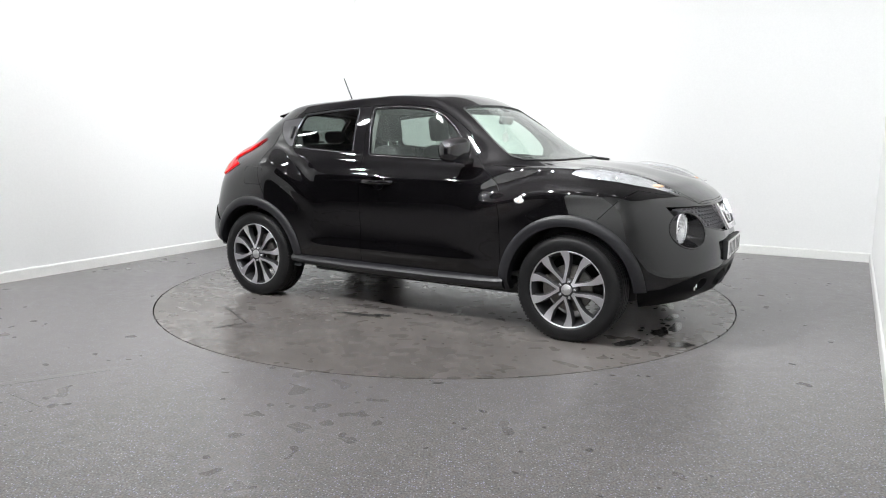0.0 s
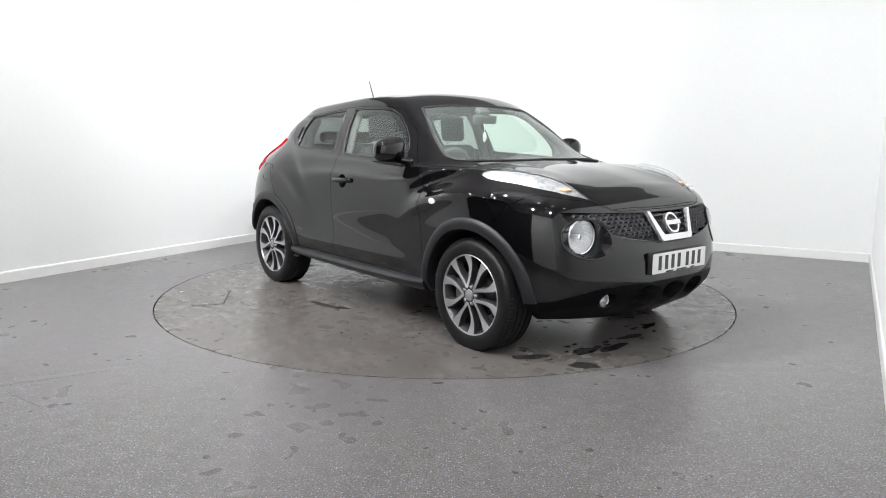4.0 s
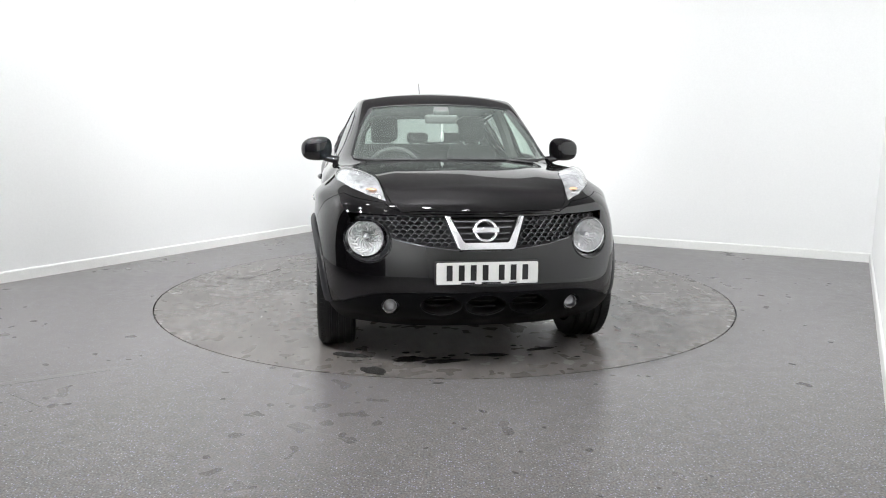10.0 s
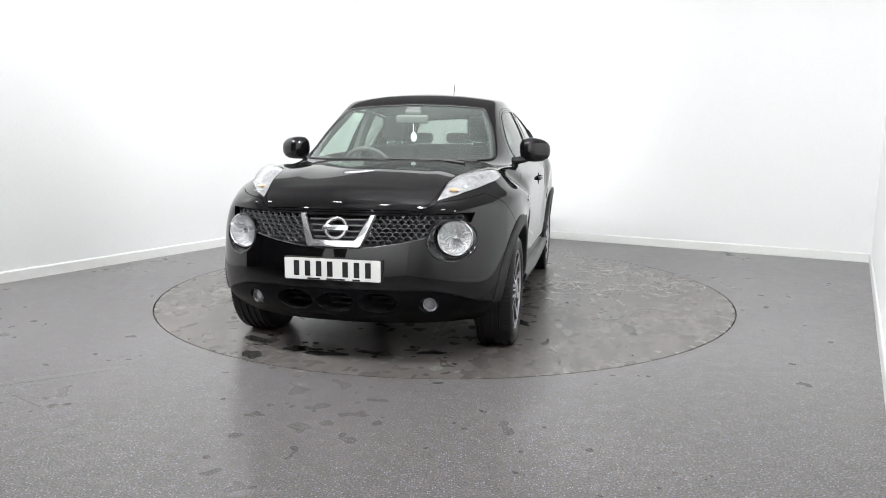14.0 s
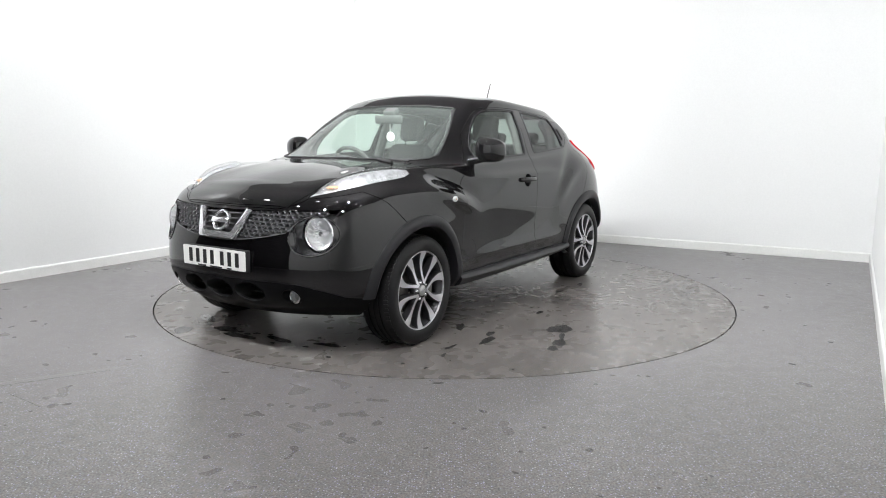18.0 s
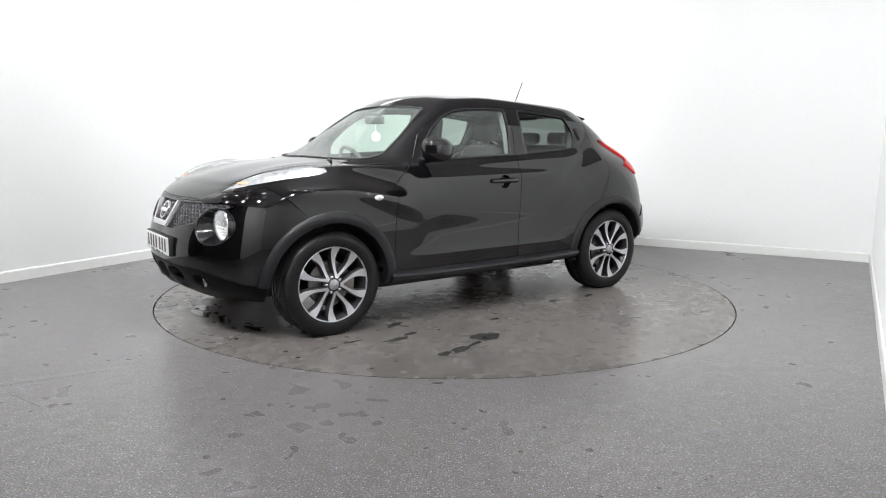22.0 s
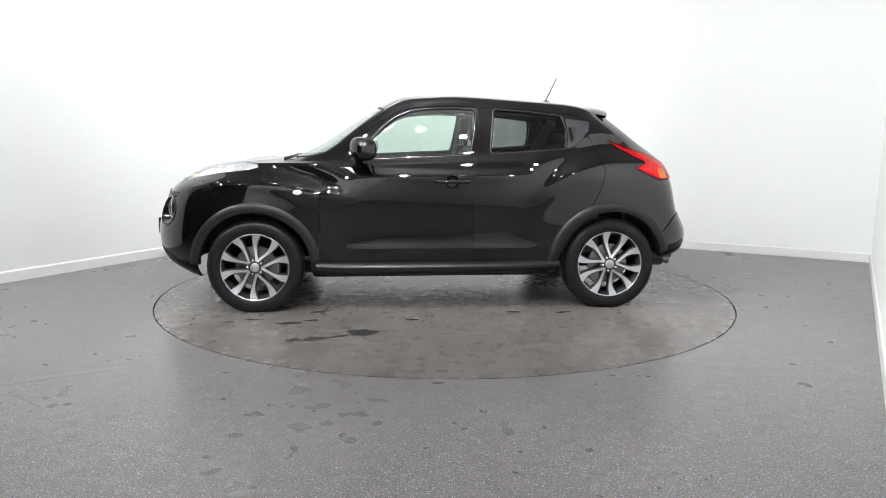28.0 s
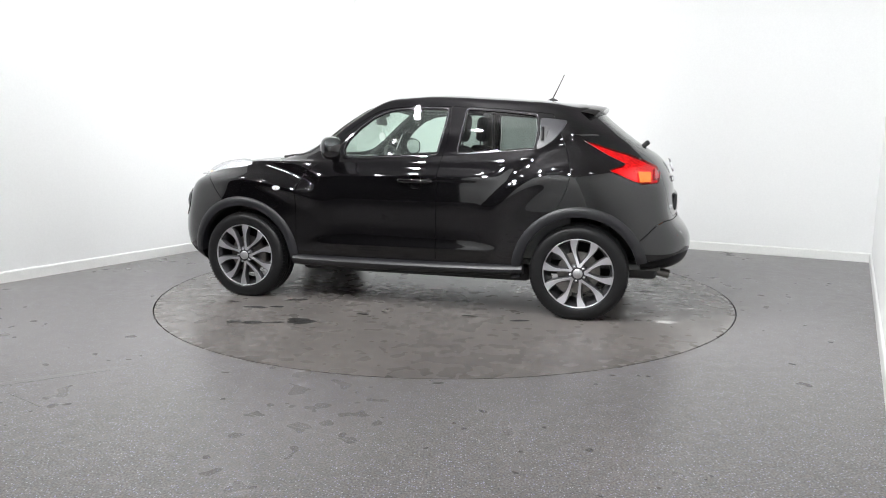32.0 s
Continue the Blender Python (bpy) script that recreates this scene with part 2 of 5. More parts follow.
def smooth_curve(pts, n=6):
    """A rounded open curve through points of any dimension."""
    p = np.array(pts, dtype=float)
    q = np.concatenate([[2 * p[0] - p[1]], p, [2 * p[-1] - p[-2]]])
    out = []
    for i in range(1, len(q) - 2):
        for k in range(n):
            u = k / n
            out.append(0.5 * (2 * q[i] + (q[i + 1] - q[i - 1]) * u + (2 * q[i - 1] - 5 * q[i] + 4 * q[i + 1] - q[i + 2]) * u * u
                              + (3 * q[i] - q[i - 1] - 3 * q[i + 1] + q[i + 2]) * u ** 3))
    out.append(p[-1])
    return [tuple(float(c) for c in o) for o in out]


# ---- the bay: four walls, ceiling, floor with a round opening for the turntable ----
CORNER = Vector((-1.253, 4.364))
U = Vector((math.cos(radians(-28.42)), math.sin(radians(-28.42))))    # along the back wall
V = Vector((-math.cos(radians(60.2)), -math.sin(radians(60.2))))      # along the side walls, towards the camera
BACK_LEN, SIDE_LEN, CEIL = 6.325, 8.95, 3.62
FAR_R = CORNER + U * BACK_LEN
NEAR_L, NEAR_R = CORNER + V * SIDE_LEN, FAR_R + V * SIDE_LEN


def wall_box(name, a, b, z0, z1, thick, mat, label):
    """An upright slab from a to b whose inner face lies on that line; its body lies to the left of the way."""
    d = (b - a).normalized()
    n = Vector((-d.y, d.x)) * thick
    bm = bmesh.new()
    prism(bm, [tuple(a), tuple(b), tuple(b + n), tuple(a + n)], z1 - z0, pose(0, 0, z0))
    bmesh.ops.recalc_face_normals(bm, faces=bm.faces)
    return tagged(part(name, bm, mat, smooth=False), label, name.split("_")[0], kind="structure")


def build_room():
    jamb = CORNER + V * 6.9
    wall_box("wall_left", jamb, CORNER, -0.05, CEIL, .15, WALL_PAINT, "plain white painted wall of the photo bay")
    wall_box("wall_entrance_side", NEAR_L, jamb, -0.05, CEIL, .15, SHUTTER, "dark grey side wall of the unlit entrance")
    wall_box("wall_back", CORNER - U * .15, FAR_R + U * .15, -0.05, CEIL, .15, WALL_PAINT, "plain white painted wall behind the turntable")
    wall_box("wall_right", FAR_R, NEAR_R, -0.05, CEIL, .15, WALL_PAINT, "plain white painted side wall near the camera")
    split = NEAR_L.lerp(NEAR_R, 0.56)
    wall_box("wall_near", NEAR_R + U * .15, split, -0.05, CEIL, .15, WALL_PAINT, "plain white painted wall behind the camera")
    wall_box("wall_entrance", split, NEAR_L - U * .15, -0.05, CEIL, .15, SHUTTER, "dark grey wall of the unlit entrance")
    for name, a, b in (("baseboard_left", jamb, CORNER), ("baseboard_back", CORNER, FAR_R), ("baseboard_right", FAR_R, NEAR_R)):
        d = (b - a).normalized()
        n = Vector((-d.y, d.x))
        m = Matrix(((d.x, 0, -n.x, a.x), (d.y, 0, -n.y, a.y), (0, 1, 0, 0), (0, 0, 0, 1)))
        bm = bmesh.new()
        # board with a rounded top edge, laid along the wall
        prof = [(0.001, 0), (.016, 0), (.016, .082), (.013, .090), (.007, .094), (.001, .095)]
        length = (b - a).length
        rows = [[bm.verts.new(m @ Vector((s, h, t))) for t, h in prof] for s in (0.0, length)]
        for i in range(len(prof) - 1):
            bm.faces.new((rows[0][i], rows[1][i], rows[1][i + 1], rows[0][i + 1]))
        for r in rows:
            bm.faces.new(r)
        bmesh.ops.recalc_face_normals(bm, faces=bm.faces)
        tagged(part(name, bm, SKIRT, smooth=False), "white painted skirting board along the wall", "baseboard", kind="structure")
    # floor sheet with the round opening
    bm = bmesh.new()
    n = 144
    inner = [bm.verts.new((TABLE_R * math.cos(TAU * i / n) + 0.0, TABLE_R * math.sin(TAU * i / n), 0)) for i in range(n)]
    corners = [NEAR_L - U * .1 + V * .1, NEAR_R + U * .1 + V * .1, FAR_R + U * .1 - V * .1, CORNER - U * .1 - V * .1]
    outer = []
    for i in range(n):
        d = Vector((math.cos(TAU * i / n), math.sin(TAU * i / n)))
        best = 99.0
        for k in range(4):
            a, e = corners[k], corners[(k + 1) % 4] - corners[k]
            den = d.x * e.y - d.y * e.x
            if abs(den) > 1e-9:
                s = (a.x * e.y - a.y * e.x) / den
                w = (a.x * d.y - a.y * d.x) / den
                if s > 0 and -1e-6 <= w <= 1 + 1e-6:
                    best = min(best, s)
        outer.append(bm.verts.new((d.x * best, d.y * best, 0)))
    for i in range(n):
        j = (i + 1) % n
        bm.faces.new((inner[i], outer[i], outer[j], inner[j]))
    tagged(part("floor", bm, FLOOR, smooth=False), "grey speckled vinyl floor with worn gloss", "floor", kind="structure")
    bm = bmesh.new()
    lathe(bm, [(0.001, -.032), (TABLE_R + .003, -.032), (TABLE_R + .003, -.0015)], 144)
    tagged(part("pit_floor", bm, SEAM, smooth=False), "dark shallow pit under the turntable", "pit", kind="structure")
    # ceiling
    bm = bmesh.new()
    q = [tuple(c) for c in (NEAR_L - U * .2 + V * .2, NEAR_R + U * .2 + V * .2, FAR_R + U * .2 - V * .2, CORNER - U * .2 - V * .2)]
    prism(bm, q, .12, pose(0, 0, CEIL))
    tagged(part("ceiling", bm, CEIL_PAINT, smooth=False), "plain grey painted ceiling", "ceiling", kind="structure")


def spotlight():
    lamp = tagged(new("spotlight"), "small round white spotlight hanging from the grey ceiling", "spotlight", "rows of ceiling spotlights")
    bm = bmesh.new()
    lathe(bm, [(.0005, .16), (.045, .158), (.062, .14), (.075, .02), (.078, .0), (.072, .002), (.066, .02)], 28)
    part("head", bm, SKIRT, lamp, "white metal lamp head")
    bm = bmesh.new()
    lathe(bm, [(.067, .018), (.044, .014), (.038, .0), (.030, -.010), (.016, -.016), (.0005, -.018)], 24)
    part("lens", bm, PANEL_GLOW, lamp, "glowing white lens")
    bm = bmesh.new()
    bmesh.ops.create_icosphere(bm, subdivisions=2, radius=.036, matrix=pose(0, 0, .17))
    part("ball_joint", bm, TRIM, lamp)
    return lamp


def hang(lamp, m):
    """The upright stem from the lamp's joint to the ceiling, in the lamp's own space."""
    joint = m @ Vector((0, 0, .17))
    bm = bmesh.new()
    tube(bm, [joint, (joint.x, joint.y, CEIL + .01)], .014, 10)
    lathe(bm, [(.0005, -.03), (.05, -.028), (.055, .0), (.055, .01)], 20, pose(joint.x, joint.y, CEIL))
    bm.transform(m.inverted())
    part("stem", bm, TRIM, lamp, "dark stem up to the ceiling")


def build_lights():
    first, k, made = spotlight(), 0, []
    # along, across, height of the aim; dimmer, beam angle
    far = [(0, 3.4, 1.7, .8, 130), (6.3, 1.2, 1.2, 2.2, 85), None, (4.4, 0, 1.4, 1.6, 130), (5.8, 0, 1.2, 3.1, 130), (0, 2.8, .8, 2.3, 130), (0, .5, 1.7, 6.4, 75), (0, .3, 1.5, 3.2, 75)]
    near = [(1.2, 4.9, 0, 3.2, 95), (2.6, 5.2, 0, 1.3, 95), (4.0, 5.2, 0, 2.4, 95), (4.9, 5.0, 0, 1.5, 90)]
    # added row with no known source: brightens the near and right walls mirrored in the car
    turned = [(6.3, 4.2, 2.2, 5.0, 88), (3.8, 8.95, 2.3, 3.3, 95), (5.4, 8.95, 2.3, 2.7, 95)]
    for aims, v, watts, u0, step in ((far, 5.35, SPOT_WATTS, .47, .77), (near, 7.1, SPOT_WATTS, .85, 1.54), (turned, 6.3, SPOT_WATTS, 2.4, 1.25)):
        for i, aim in enumerate(aims):
            if aim is None:
                continue
            au, av, az, gain, wide = aim
            p = CORNER + U * (u0 + step * i) + V * v
            a = CORNER + U * au + V * av
            eye = Vector((p.x, p.y, CEIL - .26))
            m = look(eye, (a.x, a.y, az))
            body_m = m
            made.append((first if k == 0 else copy_thing(first, body_m), body_m))
            k += 1
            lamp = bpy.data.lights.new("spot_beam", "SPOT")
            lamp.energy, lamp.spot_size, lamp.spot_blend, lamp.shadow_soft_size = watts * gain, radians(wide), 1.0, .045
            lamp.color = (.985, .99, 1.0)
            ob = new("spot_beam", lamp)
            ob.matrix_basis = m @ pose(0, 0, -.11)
    made[0][0].matrix_basis = made[0][1]
    for ob, m in made:
        hang(ob, m)


def dome_lamp():
    """A round pendant with a glowing dome below a grey rim."""
    lamp = tagged(new("pendant_lamp"), "round white pendant lamp with a grey rim near the corner", "pendant lamp")
    bm = bmesh.new()
    lathe(bm, [(.285, .0), (.27, -.035), (.22, -.07), (.14, -.092), (.0005, -.10)], 32, pose(0, 0, .07))
    part("diffuser", bm, DOME_LIGHT, lamp, "glowing white diffuser")
    bm = bmesh.new()
    lathe(bm, [(.284, .062), (.302, .060), (.306, .075), (.30, .10), (.20, .17), (.06, .21), (.0005, .21)], 32)
    part("shade", bm, TRIM, lamp, "grey metal shade")
    bm = bmesh.new()
    tube(bm, [(0, 0, .20), (0, 0, CEIL - 3.095)], .012, 8)
    part("rod", bm, STEEL, lamp)
    return lamp


build_room()
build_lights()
dome = dome_lamp()
dome.matrix_basis = pose(*(CORNER + U * .42 + V * .8), 3.095)
# ---- body surface: rings round the car, from the sill up to the roof's middle ----
# each ring runs from the nose's middle along the flank to the tail's middle
XS_FLANK = (1.265, 0.80, 0.20, -0.50, -1.00, -1.30)


def ring(nose, flank_y, flank_z, tail, xs=XS_FLANK):
    return [*nose, *[(x, y, z) for x, y, z in zip(xs, flank_y, flank_z)], *tail]


RINGS = [
    ring([(1.90, 0, .235), (1.85, .40, .235), (1.70, .65, .235), (1.57, .77, .24)],
         (.80, .78, .78, .78, .80, .80), (.27, .262, .262, .262, .29, .33),
         [(-1.70, .73, .355), (-1.90, .40, .345), (-1.92, 0, .345)]),
    ring([(2.035, 0, .34), (1.985, .40, .34), (1.835, .68, .34), (1.63, .815, .34)],
         (.865, .846, .838, .838, .856, .875), (.36, .338, .335, .335, .355, .385),
         [(-1.75, .785, .41), (-1.955, .42, .40), (-1.985, 0, .40)]),
    ring([(2.06, 0, .50), (2.03, .40, .50), (1.865, .69, .50), (1.65, .825, .50)],
         (.88, .855, .85, .855, .875, .885), (.52, .48, .48, .48, .50, .52),
         [(-1.755, .80, .54), (-1.965, .44, .55), (-1.995, 0, .55)]),
    ring([(2.035, 0, .66), (2.005, .40, .67), (1.85, .68, .68), (1.65, .82, .70)],
         (.885, .865, .86, .865, .885, .89), (.72, .68, .68, .68, .70, .72),
         [(-1.735, .785, .70), (-1.875, .43, .68), (-1.915, 0, .67)]),
    ring([(1.955, 0, .845), (1.915, .40, .85), (1.80, .655, .86), (1.61, .78, .88)],
         (.86, .865, .86, .865, .885, .885), (.88, .85, .85, .85, .87, .88),
         [(-1.70, .765, .87), (-1.85, .42, .86), (-1.885, 0, .86)]),
    ring([(1.84, 0, .93), (1.80, .38, .925), (1.685, .61, .935), (1.50, .715, .96)],
         (.79, .825, .845, .85, .87, .86), (.965, .95, .95, .96, .98, .99),
         [(-1.66, .71, 1.00), (-1.80, .40, 1.00), (-1.84, 0, 1.00)]),
    ring([(1.65, 0, .995), (1.62, .36, .985), (1.53, .57, 1.015), (1.38, .68, 1.035)],
         (.74, .776, .797, .807, .815, .768), (1.045, 1.035, 1.045, 1.065, 1.09, 1.105),
         [(-1.59, .64, 1.09), (-1.72, .40, 1.10), (-1.77, 0, 1.10)], (1.15, .80, .20, -.50, -1.0, -1.3)),
    ring([(1.05, 0, 1.08), (1.04, .30, 1.078), (1.00, .54, 1.07), (.92, .65, 1.065)],
         (.718, .745, .757, .762, .757, .71), (1.06, 1.075, 1.09, 1.12, 1.16, 1.20),
         [(-1.49, .57, 1.19), (-1.58, .38, 1.20), (-1.62, 0, 1.20)], (.75, .50, .10, -.50, -.95, -1.25)),
    ring([(.695, 0, 1.27), (.68, .30, 1.265), (.65, .525, 1.25), (.60, .605, 1.25)],
         (.645, .672, .693, .693, .683, .645), (1.25, 1.25, 1.26, 1.28, 1.29, 1.31),
         [(-1.36, .52, 1.31), (-1.43, .36, 1.32), (-1.46, 0, 1.325)], (.50, .35, .0, -.50, -.95, -1.20)),
    ring([(.338, 0, 1.487), (.328, .30, 1.479), (.298, .483, 1.461), (.248, .554, 1.459)],
         (.576, .588, .594, .59, .575, .55), (1.457, 1.461, 1.462, 1.45, 1.43, 1.415),
         [(-1.25, .465, 1.40), (-1.31, .32, 1.42), (-1.34, 0, 1.43)], (.17, .05, -.15, -.50, -.90, -1.12)),
    ring([(.155, 0, 1.543), (.145, .25, 1.535), (.125, .39, 1.522), (.085, .452, 1.516)],
         (.47, .476, .482, .48, .46, .44), (1.518, 1.524, 1.523, 1.51, 1.49, 1.475),
         [(-1.19, .38, 1.455), (-1.26, .27, 1.463), (-1.285, 0, 1.468)], (.02, -.10, -.25, -.50, -.85, -1.05)),
    ring([(.0, 0, 1.561), (-.01, 0, 1.561), (-.02, 0, 1.561), (-.04, 0, 1.561)],
         (0, 0, 0, 0, 0, 0), (1.561, 1.560, 1.557, 1.544, 1.526, 1.508),
         [(-1.08, 0, 1.498), (-1.14, 0, 1.49), (-1.16, 0, 1.488)], (-.07, -.13, -.25, -.50, -.75, -.95)),
]


def spline_rows(c, n, start, end):
    """Smooth cubic curve close to the rows of c; start and end: the rows before and after."""
    full = np.concatenate([start[None], c, end[None]])
    fit = full.copy()
    for _ in range(3):
        fit[1:-1] += 0.9 * (full[1:-1] - (fit[:-2] + 4 * fit[1:-1] + fit[2:]) / 6)
    out = []
    for i in range(len(c) - 1):
        steps = n if i < len(c) - 2 else n + 1
        for k in range(steps):
            u = k / n
            b = ((1 - u) ** 3, 3 * u ** 3 - 6 * u ** 2 + 4, -3 * u ** 3 + 3 * u ** 2 + 3 * u + 1, u ** 3)
            out.append(sum(w * fit[min(i + j, len(fit) - 1)] for j, w in enumerate(b)) / 6)
    return np.array(out)


def loft(n_along=10, n_up=8):
    """The half body (y >= 0) as a grid of points [up, along, xyz]."""
    c = np.array(RINGS, dtype=float)
    flip = np.array([1.0, -1.0, 1.0])
    along = np.array([spline_rows(r, n_along, r[1] * flip, r[-2] * flip) for r in c])
    lo, hi = 2 * along[0] - along[1], along[-2] * flip
    grid = spline_rows(along, n_up, lo, hi)
    grid[:, 0, 1] = grid[:, -1, 1] = 0.0
    grid[-1, :, 1] = 0.0
    return grid


def bump_at(v, centre, width):
    return math.exp(-((v - centre) / width) ** 2)


def ease(v, lo, hi):
    u = min(1.0, max(0.0, (v - lo) / (hi - lo)))
    return u * u * (3 - 2 * u)


def modelled(p):
    """Muscle lines on the flank: haunch, front wing crest, door waist and rocker swell."""
    x, y, z = (float(c) for c in p)
    if y > .35 and .2 < z < 1.25:
        flank = ease(y, .45, .70)
        rear = ease(-x, .58, .84) * (1 - ease(-x, 1.5, 1.75))
        crest = 1.12 - .75 * max(0.0, x + 1.25) ** 1.6
        y += flank * rear * (.014 * bump_at(z, crest - .06, .08) - .014 * bump_at(z, crest + .058, .06))
        wing = ease(x, .56, .86) * (1 - ease(x, 1.40, 1.65))
        crest = .94 - .32 * max(0.0, 1.2 - x) ** 1.3
        y += flank * wing * (.024 * bump_at(z, crest - .025, .055) - (.010 + .026 * ease(1.30 - x, 0, .35)) * bump_at(z, crest + .086, .056))
        waist = ease(.72 - x, 0, .35) * ease(x + .80, 0, .30)
        y += flank * waist * (.012 * bump_at(z, .955, .035) - .006 * bump_at(z, 1.02, .045) - .010 * bump_at(z, .60, .14) + .011 * bump_at(z, .445, .03))
    # the hood swells evenly from the scuttle to the nose
    if 1.04 < x < 1.74 and z > .9 and y < .60:
        z += .024 * math.sin(math.pi * (x - 1.04) / .70) ** 1.2 * (1 - ease(y, .38, .60))
    # scalloped lip under the three front openings
    if x > 1.75 and z < .36:
        x += .020 * ease(x, 1.75, 1.85) * bump_at(z, .295, .032) * (bump_at(y, 0, .075) + bump_at(y, .228, .075))
    return (x, y, z)


def build_half():
    """The half body as a bmesh whose faces carry the number of the part they belong to."""
    g = loft(14, 17)
    bm = bmesh.new()
    tag = bm.faces.layers.int.new("tag")
    vs = [[bm.verts.new(modelled(p)) for p in row] for row in g]
    for i in range(len(vs) - 1):
        for j in range(len(vs[0]) - 1):
            q = [vs[i][j], vs[i][j + 1], vs[i + 1][j + 1], vs[i + 1][j]]
            bm.faces.new(q)
    bmesh.ops.remove_doubles(bm, verts=bm.verts, dist=.0004)
    bm.normal_update()
    return bm, tag


AXES = {"side": (0, 2), "front": (1, 2), "top": (0, 1)}


def inside(poly, a, b):
    hit = False
    for (x0, y0), (x1, y1) in zip(poly, poly[1:] + poly[:1]):
        if (y0 > b) != (y1 > b) and a < (x1 - x0) * (b - y0) / (y1 - y0) + x0:
            hit = not hit
    return hit


def cut(bm, tag, poly, view, where, number):
    """Cut the outline poly, seen from that view, into the faces for which where(centre) holds, and give number to those inside."""
    u, w = AXES[view]
    pool = [f for f in bm.faces if where(f.calc_center_median())]
    lo = [min(q[k] for q in poly) - .05 for k in (0, 1)]
    hi = [max(q[k] for q in poly) + .05 for k in (0, 1)]
    pool = [f for f in pool if lo[0] < f.calc_center_median()[u] < hi[0] and lo[1] < f.calc_center_median()[w] < hi[1]]
    for (a0, b0), (a1, b1) in zip(poly, poly[1:] + poly[:1]):
        normal = Vector((0, 0, 0))
        normal[u], normal[w] = b1 - b0, a0 - a1
        if normal.length < 1e-9:
            continue
        normal.normalize()
        at = Vector((0, 0, 0))
        at[u], at[w] = a0, b0
        faces, pad = [], .002
        for f in pool:
            cu, cw = [v.co[u] for v in f.verts], [v.co[w] for v in f.verts]
            if max(cu) > min(a0, a1) - pad and min(cu) < max(a0, a1) + pad and max(cw) > min(b0, b1) - pad and min(cw) < max(b0, b1) + pad:
                d = [normal.dot(v.co - at) for v in f.verts]
                if min(d) < 0 < max(d):
                    faces.append(f)
        if not faces:
            continue
        geom = faces + list({e for f in faces for e in f.edges}) + list({v for f in faces for v in f.verts})
        r = bmesh.ops.bisect_plane(bm, geom=geom, dist=.0003, plane_co=at, plane_no=normal)
        fresh = {e for e in r["geom"] if isinstance(e, bmesh.types.BMFace)}
        for e in r["geom_cut"]:
            if isinstance(e, bmesh.types.BMEdge):
                fresh.update(e.link_faces)
        pool = list({f for f in pool if f.is_valid} | {f for f in fresh if f.is_valid})
    for f in pool:
        if f.is_valid:
            c = f.calc_center_median()
            if inside(poly, c[u], c[w]):
                f[tag] = number


def disc(cx, cy, rx, ry=None, n=32):
    ry = ry or rx
    return [(cx + rx * math.cos(TAU * i / n), cy + ry * math.sin(TAU * i / n)) for i in range(n)]


def rounded(pts, n=5, reach=.016):
    """A closed outline with straight runs and soft corners."""
    p = [np.array(q, dtype=float) for q in pts]
    out = []
    for i, q in enumerate(p):
        arms = []
        for o in (p[i - 1], p[(i + 1) % len(p)]):
            d = o - q
            far_ = float(np.hypot(*d))
            arms.append(q + d / far_ * min(reach, far_ * .45))
        for k in range(n + 1):
            u = k / n
            c = (1 - u) ** 2 * arms[0] + 2 * u * (1 - u) * q + u * u * arms[1]
            out.append((float(c[0]), float(c[1])))
    return out


HUB_X, HUB_Z, ARCH_R = 1.265, .318, .455
arch_edge = [(-HUB_X + ARCH_R * math.cos(radians(a)), HUB_Z + ARCH_R * math.sin(radians(a))) for a in (68, 55, 42, 29, 16, 3)]

